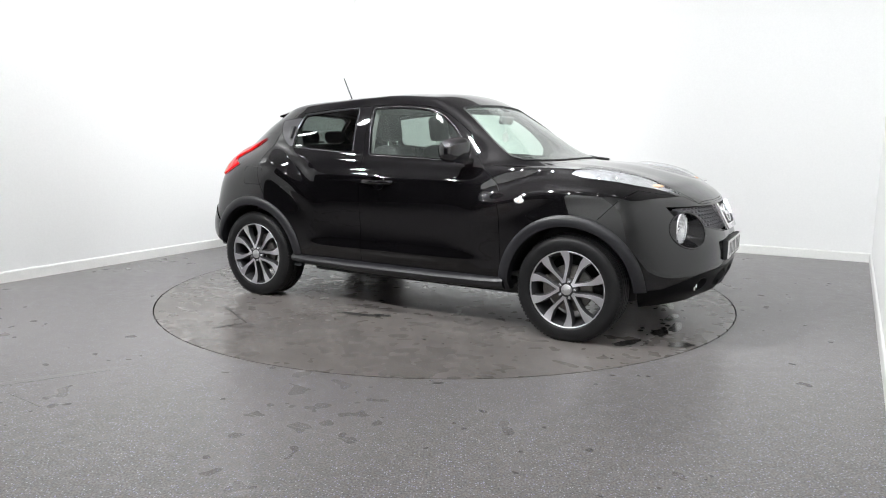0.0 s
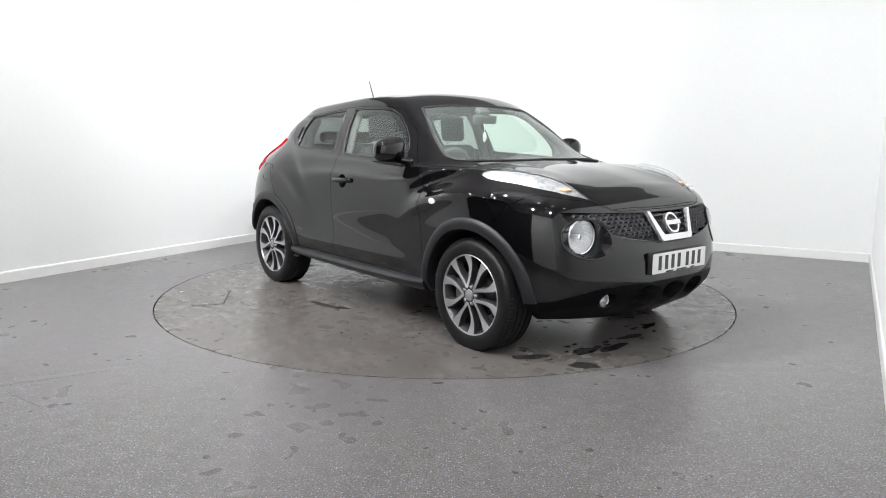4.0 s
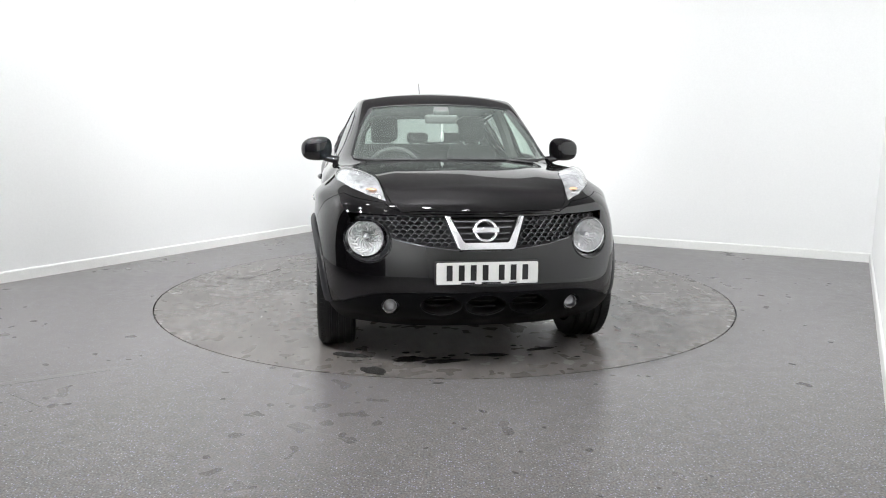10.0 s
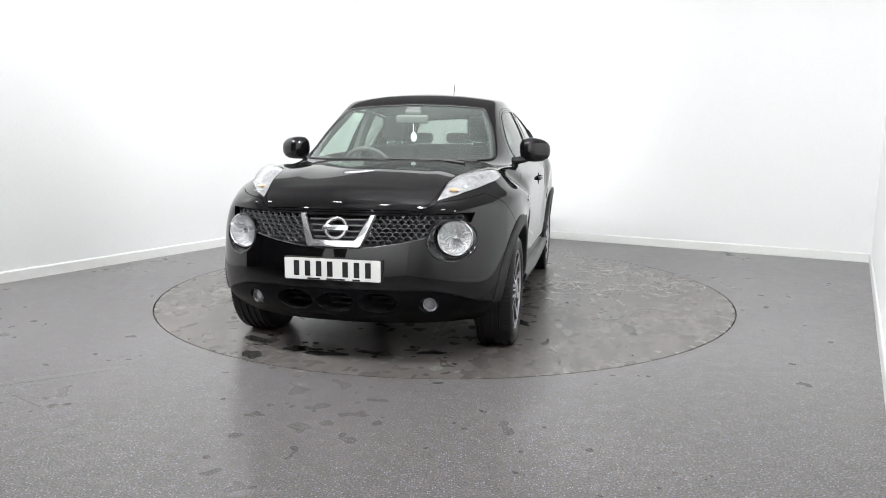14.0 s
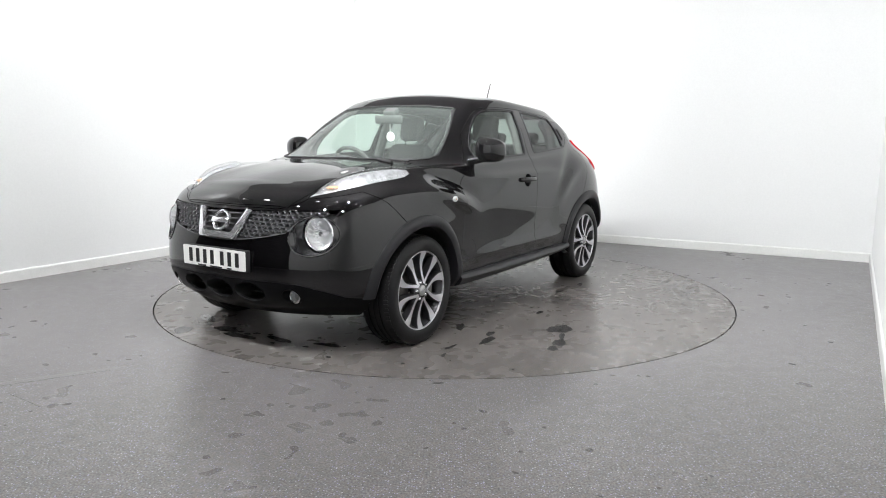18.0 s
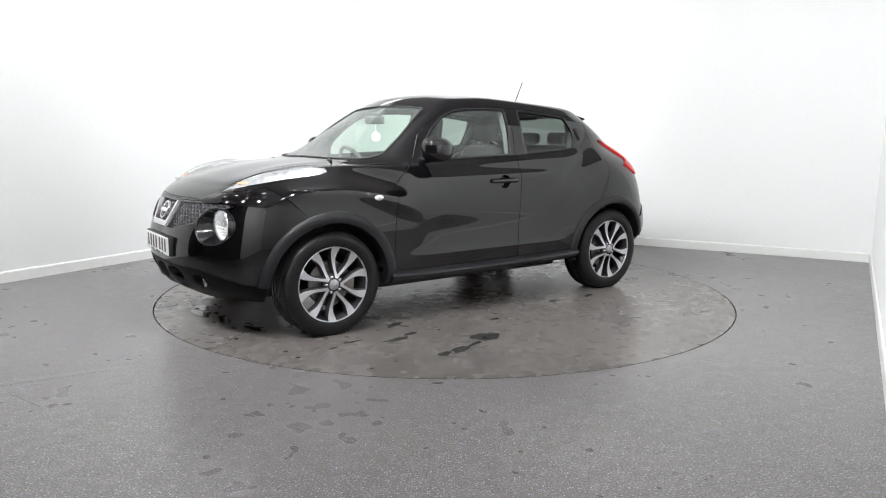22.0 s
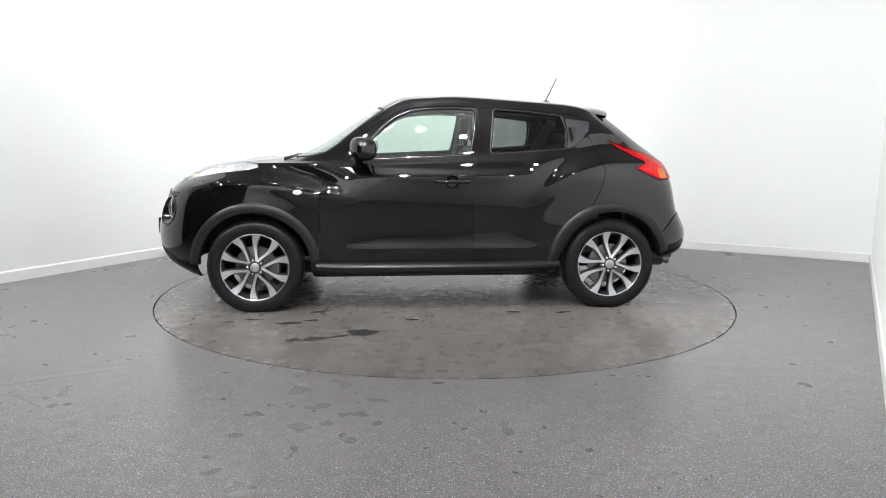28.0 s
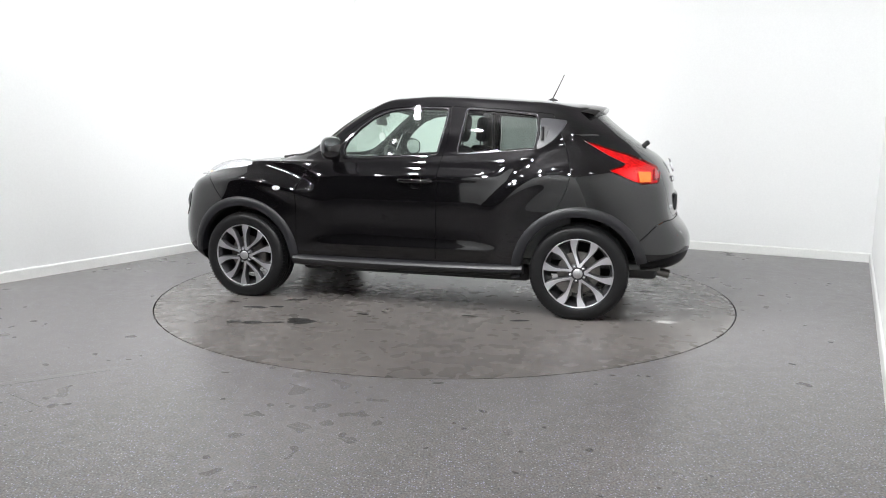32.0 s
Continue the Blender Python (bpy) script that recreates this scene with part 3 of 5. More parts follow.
OUTLINES = [
    # name, view, outline, which part of the surface
    ("front_bumper", "side", [(1.425, .74), (1.543, .865), (1.629, .924), (1.84, .888), (1.93, .835), (2.3, .835), (2.3, .05), (1.40, .05)], lambda c: c.x > 1.3),
    ("front_lower", "side", [(1.40, .337), (1.66, .343), (1.80, .363), (1.90, .405), (1.97, .437), (2.02, .447), (2.3, .447), (2.3, .05), (1.40, .05)], lambda c: c.x > 1.3),
    ("hood", "top", smooth_curve([(1.952, -.05), (1.948, .15), (1.915, .42)], 4) + smooth_curve([(1.85, .468), (1.70, .505), (1.50, .535), (1.365, .583), (1.15, .622), (1.03, .612)], 4)
     + smooth_curve([(1.045, .55), (1.085, .35), (1.10, -.05)], 3), lambda c: c.x > .9 and c.z > .80),
    ("upper_lamp", "top", smooth_curve([(1.835, .490), (1.70, .509), (1.50, .539), (1.362, .59), (1.275, .665), (1.235, .748)], 3) + smooth_curve([(1.30, .757), (1.42, .738), (1.60, .672), (1.745, .578)], 3), lambda c: c.x > 1.2 and c.z > .84),
    ("windscreen", "front", smooth_curve([(-.05, 1.087), (.50, 1.082), (.632, 1.088)], 4) + smooth_curve([(.645, 1.11), (.588, 1.28), (.515, 1.408)], 4) + smooth_curve([(.490, 1.426), (.31, 1.442), (-.05, 1.454)], 4),
     lambda c: .1 < c.x < 1.12 and c.z > 1.05),
    ("front_door", "side", [(.825, .335), (.812, .70), (.808, .83), (.790, .90), (.75, .96), (.672, 1.025), (.585, 1.10), (.53, 1.20), (.50, 1.25), (.42, 1.31), (.30, 1.385), (.22, 1.42), (.13, 1.437), (-.10, 1.447), (-.312, 1.445), (-.32, 1.27), (-.273, .99), (-.262, .335)], lambda c: c.y > .3),
    ("handle_cup", "side", disc(-.112, .914, .052, .047, 28), lambda c: c.y > .3),
    ("rear_door", "side", [(-.262, .335), (-.273, .99), (-.32, 1.27), (-.312, 1.445), (-.62, 1.430), (-.90, 1.405), (-1.04, 1.388), (-1.09, 1.30), (-1.165, 1.12), (-1.195, 1.02), (-1.197, .975), (-1.175, .885), (-1.126, .78), *arch_edge], lambda c: c.y > .3),
    ("front_window", "side", rounded([(.445, 1.082), (.475, 1.135), (.45, 1.20), (.37, 1.285), (.27, 1.362), (.17, 1.402), (.05, 1.418), (-.12, 1.424), (-.288, 1.42), (-.275, 1.30), (-.238, 1.112), (.10, 1.098)], 3), lambda c: c.y > .3),
    ("rear_window", "side", rounded([(-.405, 1.122), (-.425, 1.28), (-.440, 1.420), (-.70, 1.402), (-.925, 1.376), (-.945, 1.27), (-.935, 1.158), (-.70, 1.140)], 3), lambda c: c.y > .3),
    ("quarter_trim", "side", rounded([(-.958, 1.366), (-1.05, 1.358), (-1.145, 1.345), (-1.122, 1.288), (-1.06, 1.208), (-.99, 1.160), (-.950, 1.148), (-.966, 1.27)], 3), lambda c: c.y > .3),
    ("rear_bumper", "side", [(-1.50, .47), (-1.62, .53), (-1.69, .59), (-1.755, .655), (-1.81, .680), (-2.3, .685), (-2.3, .05), (-1.48, .05)], lambda c: c.x < -1.4),
    ("rear_lower", "side", [(-1.48, .40), (-1.75, .425), (-1.90, .455), (-2.3, .47), (-2.3, .05), (-1.48, .05)], lambda c: c.x < -1.4),
    ("tailgate", "front", [(-.05, .692), (.46, .692), (.54, .73), (.575, .82), (.575, .92), (.53, 1.02), (.515, 1.12), (.50, 1.25), (.44, 1.375), (.36, 1.405), (-.05, 1.428)], lambda c: c.x < -1.15),
    ("rear_glass", "front", [(-.05, 1.125), (.30, 1.13), (.44, 1.145), (.475, 1.17), (.468, 1.27), (.41, 1.365), (.34, 1.392), (-.05, 1.412)], lambda c: c.x < -1.15),
    ("tail_lamp", "side", [(-1.262, 1.208), (-1.41, 1.157), (-1.55, 1.115), (-1.66, 1.072), (-1.735, 1.035), (-1.762, .99), (-1.755, .932), (-1.66, .925), (-1.59, .95), (-1.445, 1.015), (-1.53, 1.042), (-1.545, 1.058), (-1.43, 1.112)], lambda c: c.y > .42 and c.x < -1.2),
    ("tail_amber", "side", [(-1.62, 1.003), (-1.70, .998), (-1.705, .936), (-1.635, .934)], lambda c: c.y > .42 and c.x < -1.2),
    ("tail_clear", "side", [(-1.722, 1.02), (-1.752, 1.005), (-1.752, .955), (-1.728, .95)], lambda c: c.y > .42 and c.x < -1.2),
    ("grille", "front", smooth_curve([(-.05, .818), (.20, .820), (.42, .827), (.62, .832), (.69, .834)], 3) + [(.675, .79), (.655, .782)] + smooth_curve([(.60, .772), (.52, .745), (.44, .708), (.30, .682), (.14, .663), (-.05, .660)], 3), lambda c: c.x > 1.6),
    ("lamp_hole", "front", disc(.594, .697, .117, .104, 40), lambda c: c.x > 1.6),
    ("intake_mid", "front", disc(0, .374, .106, .056, 36), lambda c: c.x > 1.6),
    ("intake_side", "front", disc(.228, .376, .104, .055, 36), lambda c: c.x > 1.6),
    ("fog_hole", "front", disc(.482, .362, .046), lambda c: c.x > 1.6),
    ("wheel_front", "side", disc(HUB_X, HUB_Z, .405, n=56), lambda c: c.y > .2),
    ("wheel_rear", "side", disc(-HUB_X, HUB_Z, .405, n=56), lambda c: c.y > .2),
]
NUMBER = {o[0]: i + 1 for i, o in enumerate(OUTLINES)}


def panel_bm(half, tag, numbers, mirror=False, both=False, gap=.002, flange=.014, offset=0.0):
    """The faces of some numbers as a panel of its own: edges drawn back for the shut line and turned inwards."""
    out = bmesh.new()
    made = {}
    for f in half.faces:
        if f[tag] in numbers:
            for v in f.verts:
                if v not in made:
                    nv = out.verts.new(v.co - v.normal * offset)
                    made[v] = (nv, v.normal.copy())
            try:
                out.faces.new([made[v][0] for v in f.verts])
            except ValueError:
                pass
    normal = {nv: n for nv, n in made.values()}
    edges = [e for e in out.edges if len(e.link_faces) == 1 and not (abs(e.verts[0].co.y) < 5e-4 and abs(e.verts[1].co.y) < 5e-4)]
    move = {}
    for e in edges:
        f = e.link_faces[0]
        d = (e.verts[1].co - e.verts[0].co).normalized()
        w = f.calc_center_median() - e.verts[0].co
        w = w - d * w.dot(d)
        if w.length > 1e-6:
            for v in e.verts:
                move[v] = move.get(v, Vector()) + w.normalized()
    for v, w in move.items():
        if w.length > 1e-4:
            step = w.normalized() * gap
            if abs(v.co.y) < 5e-4:
                step.y = 0
            v.co += step
    if flange and edges:
        r = bmesh.ops.extrude_edge_only(out, edges=edges)
        fresh = [v for v in r["geom"] if isinstance(v, bmesh.types.BMVert)]
        near = {tuple(round(c, 6) for c in v.co): n for v, n in normal.items() if v in move}
        for v in fresh:
            n = near.get(tuple(round(c, 6) for c in v.co))
            if n is not None:
                step = n * -flange
                if abs(v.co.y) < 5e-4:
                    step.y = 0
                v.co += step
    if mirror or both:
        src = list(out.verts) + list(out.edges) + list(out.faces)
        if both:
            r = bmesh.ops.duplicate(out, geom=src)
            fresh = r["geom"]
            for v in fresh:
                if isinstance(v, bmesh.types.BMVert):
                    v.co.y = -v.co.y
            bmesh.ops.reverse_faces(out, faces=[f for f in fresh if isinstance(f, bmesh.types.BMFace)])
            seam = [v for v in out.verts if abs(v.co.y) < .0008]
            for v in seam:
                v.co.y = 0
            bmesh.ops.remove_doubles(out, verts=seam, dist=.0006)
        else:
            for v in out.verts:
                v.co.y = -v.co.y
            bmesh.ops.reverse_faces(out, faces=out.faces)
    return out


def surface_y(half_tree, x, z):
    """The flank's y at (x, z)."""
    hit = half_tree.ray_cast(Vector((x, 2.0, z)), Vector((0, -1, 0)))
    return hit[0].y if hit[0] is not None else None


def surface_x(half_tree, y, z, way=1):
    hit = half_tree.ray_cast(Vector((3.0 * way, y, z)), Vector((-way, 0, 0)))
    return (hit[0].x, hit[1]) if hit[0] is not None else (None, None)


# ---- the car ----
from mathutils.bvhtree import BVHTree

CAR = tagged(new("car"), "glossy black compact crossover car with grey arch trims on the turntable", "car")
half, tag = build_half()
TREE = BVHTree.FromBMesh(half)
for o in OUTLINES:
    cut(half, tag, o[2], o[1], o[3], NUMBER[o[0]])
half.normal_update()


def pair(name, mat, label="", **kw):
    """A panel on either flank."""
    made = []
    for m in (False, True):
        made.append(part(name, panel_bm(half, tag, {NUMBER[name]}, mirror=m, **kw), mat, CAR, label))
    return made


def centre(name, mat, label="", **kw):
    return part(name, panel_bm(half, tag, {NUMBER[name]}, both=True, **kw), mat, CAR, label)


body = part("body_shell", panel_bm(half, tag, {0}, both=True), PAINT, CAR, "glossy black roof, wings and pillars")
hood = centre("hood", PAINT)
bumper = centre("front_bumper", PAINT)
tailgate = centre("tailgate", PAINT)
rear_bumper = centre("rear_bumper", PAINT, offset=-.006, flange=.03)
rear_lower = centre("rear_lower", LOWER, "dark grey plastic lower rear bumper", offset=-.002, flange=.02)
windscreen = centre("windscreen", WINDSCREEN, "clear green-tinted windscreen", gap=.001, flange=0, offset=.004)
rear_glass = centre("rear_glass", PRIVACY, "dark tinted rear window glass", gap=.001, flange=0, offset=.004)
front_doors = pair("front_door", PAINT)
rear_doors = pair("rear_door", PAINT)
front_windows = pair("front_window", SIDE_GLASS, "clear side window glass", gap=.001, flange=0, offset=.005)
rear_windows = pair("rear_window", PRIVACY, "dark tinted side window glass", gap=.001, flange=0, offset=.005)
quarters = pair("quarter_trim", QUARTER, "grey-black plastic quarter panel with hidden handle")
for obs, doors in ((front_windows, front_doors), (rear_windows, rear_doors), (quarters, rear_doors)):
    for ob, door in zip(obs, doors):
        ob.parent = door
for ob in (windscreen, rear_glass, *front_windows, *rear_windows):
    ob.visible_shadow = False


def edge_loops(bm):
    """The open edges of a mesh as rings of points."""
    left = {e for e in bm.edges if len(e.link_faces) == 1}
    loops = []
    while left:
        e = left.pop()
        ring_, v = [e.verts[0]], e.verts[1]
        while v is not ring_[0]:
            ring_.append(v)
            n = [x for x in v.link_edges if x in left]
            if not n:
                break
            left.discard(n[0])
            v = n[0].other_vert(v)
        loops.append([x.co.copy() for x in ring_])
    return loops


def seal(parent, source, mirror, both, radius, mat, name, label="", reach=.003):
    bm0 = panel_bm(half, tag, {NUMBER[source]}, mirror=mirror, both=both, gap=-reach, flange=0, offset=-.001)
    loops = sorted(edge_loops(bm0), key=len)
    bm0.free()
    pts = loops[-1]
    keep = [pts[0]]
    for q in pts[1:]:
        if (q - keep[-1]).length > .012:
            keep.append(q)
    keep.append(keep[0])
    bm = bmesh.new()
    tube(bm, keep, radius, 6, cap=False)
    return part(name, bm, mat, parent, label)


# side windows: added glossy tubes draw the highlight along the door frame edges
for k, m in enumerate((False, True)):
    seal(front_doors[k], "front_window", m, False, .0028, FRAME_EDGE, "frame_edge_line", "thin glossy strip standing in for the frame edge highlight", .013)
    seal(rear_doors[k], "rear_window", m, False, .0028, FRAME_EDGE, "frame_edge_line", "thin glossy strip standing in for the frame edge highlight", .013)
seal(CAR, "windscreen", False, True, .006, DARK, "windscreen_seal")


# arch trims, following the flank round each wheel opening
def arch_trim(sx, sy):
    bm = bmesh.new()
    rows = []
    lo, hi = (3, 186) if sx > 0 else (-6, 168)
    last = .85
    for i in range(49):
        a = radians(lo + (hi - lo) * i / 48)
        row = []
        c, s = math.cos(a), math.sin(a)
        yb = surface_y(TREE, sx * HUB_X + .452 * c, max(.26, HUB_Z + .452 * s)) or last
        yi = surface_y(TREE, sx * HUB_X + .405 * c, max(.26, HUB_Z + .405 * s)) or last
        last = yb
        yi = max(yi, .80)
        yb = max(yb, .72)
        for r, y in ((.459, yb - .006), (.457, yb + .006), (.450, yb + .013), (.428, (yb + yi) / 2 + .019), (.402, yi + .017), (.391, yi + .012), (.388, yi + .002), (.388, yi - .05), (.40, yi - .06)):
            row.append(bm.verts.new((sx * HUB_X + r * c, sy * y, HUB_Z + r * s)))
        rows.append(row)
    for p, q in zip(rows, rows[1:]):
        for k in range(len(p) - 1):
            bm.faces.new((p[k], q[k], q[k + 1], p[k + 1]) if sy > 0 else (p[k], p[k + 1], q[k + 1], q[k]))
    part("arch_trim", bm, TRIM, CAR, "matt grey-black plastic wheel arch trim")
    bm = bmesh.new()
    lathe(bm, [(.400, 0), (.400, .30), (.05, .30)], 40, pose(sx * HUB_X, sy * .82, HUB_Z, 90 * sy), arc=(radians(9 + 180 * (sy < 0)), radians(171 + 180 * (sy < 0))))
    part("wheel_liner", bm, DARK, CAR)


for sx in (1, -1):
    for sy in (1, -1):
        arch_trim(sx, sy)


# sill trims
def sill(sy):
    bm = bmesh.new()
    prof = [(.825, .350), (.846, .347), (.868, .341), (.886, .331), (.895, .317), (.891, .300), (.872, .276), (.838, .262), (.78, .258)]
    rows = []
    for i in range(25):
        u = i / 24
        x = .845 - 1.735 * u
        k = max(0.0, math.sin(math.pi * u)) ** .45
        rows.append([bm.verts.new((x, sy * (.80 + (y - .80) * (.82 + .18 * k)), z + .012 * (1 - k) + .018 * u * (1 if z < .3 else .3))) for y, z in prof])
    for p, q in zip(rows, rows[1:]):
        for j in range(len(prof) - 1):
            bm.faces.new((p[j], q[j], q[j + 1], p[j + 1]) if sy < 0 else (p[j], p[j + 1], q[j + 1], q[j]))
    bm.faces.new(rows[0])
    bm.faces.new(rows[-1])
    part("sill_trim", bm, SILL, CAR, "satin grey-black plastic sill trim")


for sy in (1, -1):
    sill(sy)


# underbody
bm = bmesh.new()
box(bm, (1.70, 1.56, .06), pose(0, 0, .305), .02)
box(bm, (1.80, 1.20, .12), pose(0, 0, .255), .03)
box(bm, (.80, 1.20, .12), pose(1.22, 0, .29), .03)
box(bm, (.90, 1.20, .14), pose(-1.33, 0, .33), .03)
part("underbody", bm, DARK, CAR)
for x in (HUB_X, -HUB_X):
    bm = bmesh.new()
    tube(bm, [(x, -.72, HUB_Z), (x, .72, HUB_Z)], .035, 10)
    part("axle", bm, STEEL, CAR)


# ---- wheels ----
def petal_spokes(k):
    """One twin spoke of the alloy: two bowed arms that leave the hub together."""
    bm = bmesh.new()
    base = radians(72 * k + 90)
    arm = [(.044, 3.0, .0120), (.066, 9.5, .0125), (.095, 16.0, .0120), (.130, 19.6, .0132), (.165, 20.4, .0170), (.198, 19.2, .0245), (.216, 18.0, .0285), (.231, 17.2, .0305)]
    pts = smooth_curve(arm, 3)
    for s in (1, -1):
        rows = []
        for r, a, w in pts:
            t = base + s * radians(a)
            c = Vector((r * math.cos(t), r * math.sin(t)))
            n = Vector((-math.sin(t), math.cos(t)))
            f = -.004 - .012 * math.sin(math.pi * (r - .05) / .19)
            row = []
            for o, h in ((-w - .004, f - .040), (-w, f - .003), (-w + .003, f), (w - .003, f), (w, f - .003), (w + .004, f - .040)):
                row.append(bm.verts.new((c.x + n.x * o, c.y + n.y * o, h)))
            rows.append(row)
        for p, q in zip(rows, rows[1:]):
            for j in range(5):
                face = bm.faces.new((p[j], q[j], q[j + 1], p[j + 1]))
                face.material_index = 0 if j == 2 else 1
    bmesh.ops.recalc_face_normals(bm, faces=bm.faces)
    return bm


def wheel(m, turn):
    w = new("wheel")
    w.parent = CAR
    w.matrix_basis = m @ pose(0, 0, 0, 0, 0, turn)
    tagged(w, "alloy wheel with five twin spokes and a black tyre")
    bm = bmesh.new()
    prof = [(.232, -.012), (.238, -.004), (.250, .002), (.275, .006), (.300, .004), (.316, -.006), (.325, -.020), (.3305, -.034)]
    for g in range(4):
        h = -.046 - .040 * g
        prof += [(.333, h + .006), (.3335, h - .016), (.327, h - .018), (.327, h - .027), (.3335, h - .029)]
    prof += [(.331, -.195), (.322, -.208), (.295, -.214), (.24, -.206)]
    lathe(bm, prof, 72)
    part("tyre", bm, RUBBER, w, "black rubber tyre with fine tread")
    # tread blocks on the shoulder
    bm = bmesh.new()
    for i in range(84):
        a = TAU * i / 84
        box(bm, (.005, .013, .028), pose(0, 0, 0, 0, 0, math.degrees(a)) @ pose(.3275, 0, -.026, 0, -14, 0))
    part("tread_pattern", bm, RUBBER, w, kind="stuff")
    bm = bmesh.new()
    lathe(bm, [(.2290, -.012), (.2310, -.005), (.235, -.003), (.2375, -.005), (.2375, -.012), (.234, -.016), (.229, -.022)], 64)
    part("rim_lip", bm, ALLOY, w, "bright machined rim edge")
    bm = bmesh.new()
    lathe(bm, [(.230, -.014), (.219, -.03), (.209, -.07), (.204, -.19), (.225, -.2)], 64)
    part("rim_barrel", bm, ALLOY_DARK, w)
    for k in range(5):
        part("spoke", petal_spokes(k), [ALLOY, ALLOY_DARK], w, "silver twin spoke with dark painted flanks")
    bm = bmesh.new()
    lathe(bm, [(.0005, -.004), (.030, -.006), (.034, -.010), (.052, -.012), (.066, -.018), (.070, -.045), (.045, -.06)], 40)
    part("hub", bm, ALLOY_DARK, w)
    bm = bmesh.new()
    lathe(bm, [(.0005, .004), (.026, .003), (.032, -.001), (.033, -.010)], 28)
    part("centre_cap", bm, CAP_GREY, w, "silver centre cap")
    bm = bmesh.new()
    lathe(bm, [(.0125, .002), (.0165, .003), (.0185, .0015)], 24)
    box(bm, (.038, .006, .003), pose(0, 0, .002), .001, 1)
    part("cap_emblem", bm, CHROME, w, "small round chrome emblem")
    for k in range(5):
        a = radians(72 * k + 90 + 36)
        bm = bmesh.new()
        lathe(bm, [(.0005, .006), (.008, .005), (.0115, .0), (.0118, -.022)], 12, pose(.050 * math.cos(a), .050 * math.sin(a), -.008))
        part("wheel_nut", bm, CHROME, w)
    bm = bmesh.new()
    lathe(bm, [(.06, -.062), (.075, -.066), (.142, -.068), (.145, -.074), (.145, -.088), (.06, -.09)], 48)
    part("brake_disc", bm, STEEL, w, "grey steel brake disc")
    return w


def caliper(sx, sy):
    bm = bmesh.new()
    lathe(bm, [(.10, -.04), (.162, -.04), (.168, -.05), (.168, -.10), (.10, -.10)], 10, pose(sx * HUB_X, sy * .858, HUB_Z, 90 * -sy) , arc=(radians(150 if sx > 0 else 20), radians(205 if sx > 0 else 75)))
    part("brake_caliper", bm, STEEL, CAR)


# the wheel's face looks along its own z
for sx, sy, turn in ((1, 1, 14), (-1, 1, 26), (1, -1, 22), (-1, -1, 10)):
    wheel(pose(sx * HUB_X, sy * .862, HUB_Z + .004, -90 * sy, 0, 0) if sy > 0 else pose(sx * HUB_X, sy * .862, HUB_Z + .004, 90, 0, 0), turn)
    caliper(sx, sy)


# ---- front of the car ----
def bowl(boundary, inner, steps=4):
    """A wall between a rim and an inner ring of as many points."""
    bm = bmesh.new()
    rows = [[bm.verts.new(a.lerp(b, k / steps)) for a, b in zip(boundary, inner)] for k in range(steps + 1)]
    n = len(boundary)
    for p, q in zip(rows, rows[1:]):
        for i in range(n):
            bm.faces.new((p[i], p[(i + 1) % n], q[(i + 1) % n], q[i]))
    return bm, rows[-1]


def rim_of(name, mirror=False, both=False):
    b = panel_bm(half, tag, {NUMBER[name]}, mirror=mirror, both=both, gap=0, flange=0)
    pts = sorted(edge_loops(b), key=len)[-1]
    b.free()
    return pts


def domed(bm, height, reach):
    """Swell an open panel outwards, rising from its edge over that reach."""
    rim = [v.co.copy() for v in bm.verts if v.is_boundary]
    bm.normal_update()
    moves = []
    for v in bm.verts:
        d = min((v.co - r).length for r in rim)
        u = min(1.0, d / reach)
        moves.append((v, v.normal * height * u * (2 - u)))
    for v, step in moves:
        v.co += step
    return bm


AHEAD = Matrix(((0, 0, 1, 0), (1, 0, 0, 0), (0, 1, 0, 0), (0, 0, 0, 1)))   # local z looks along the car's x, local x along its y


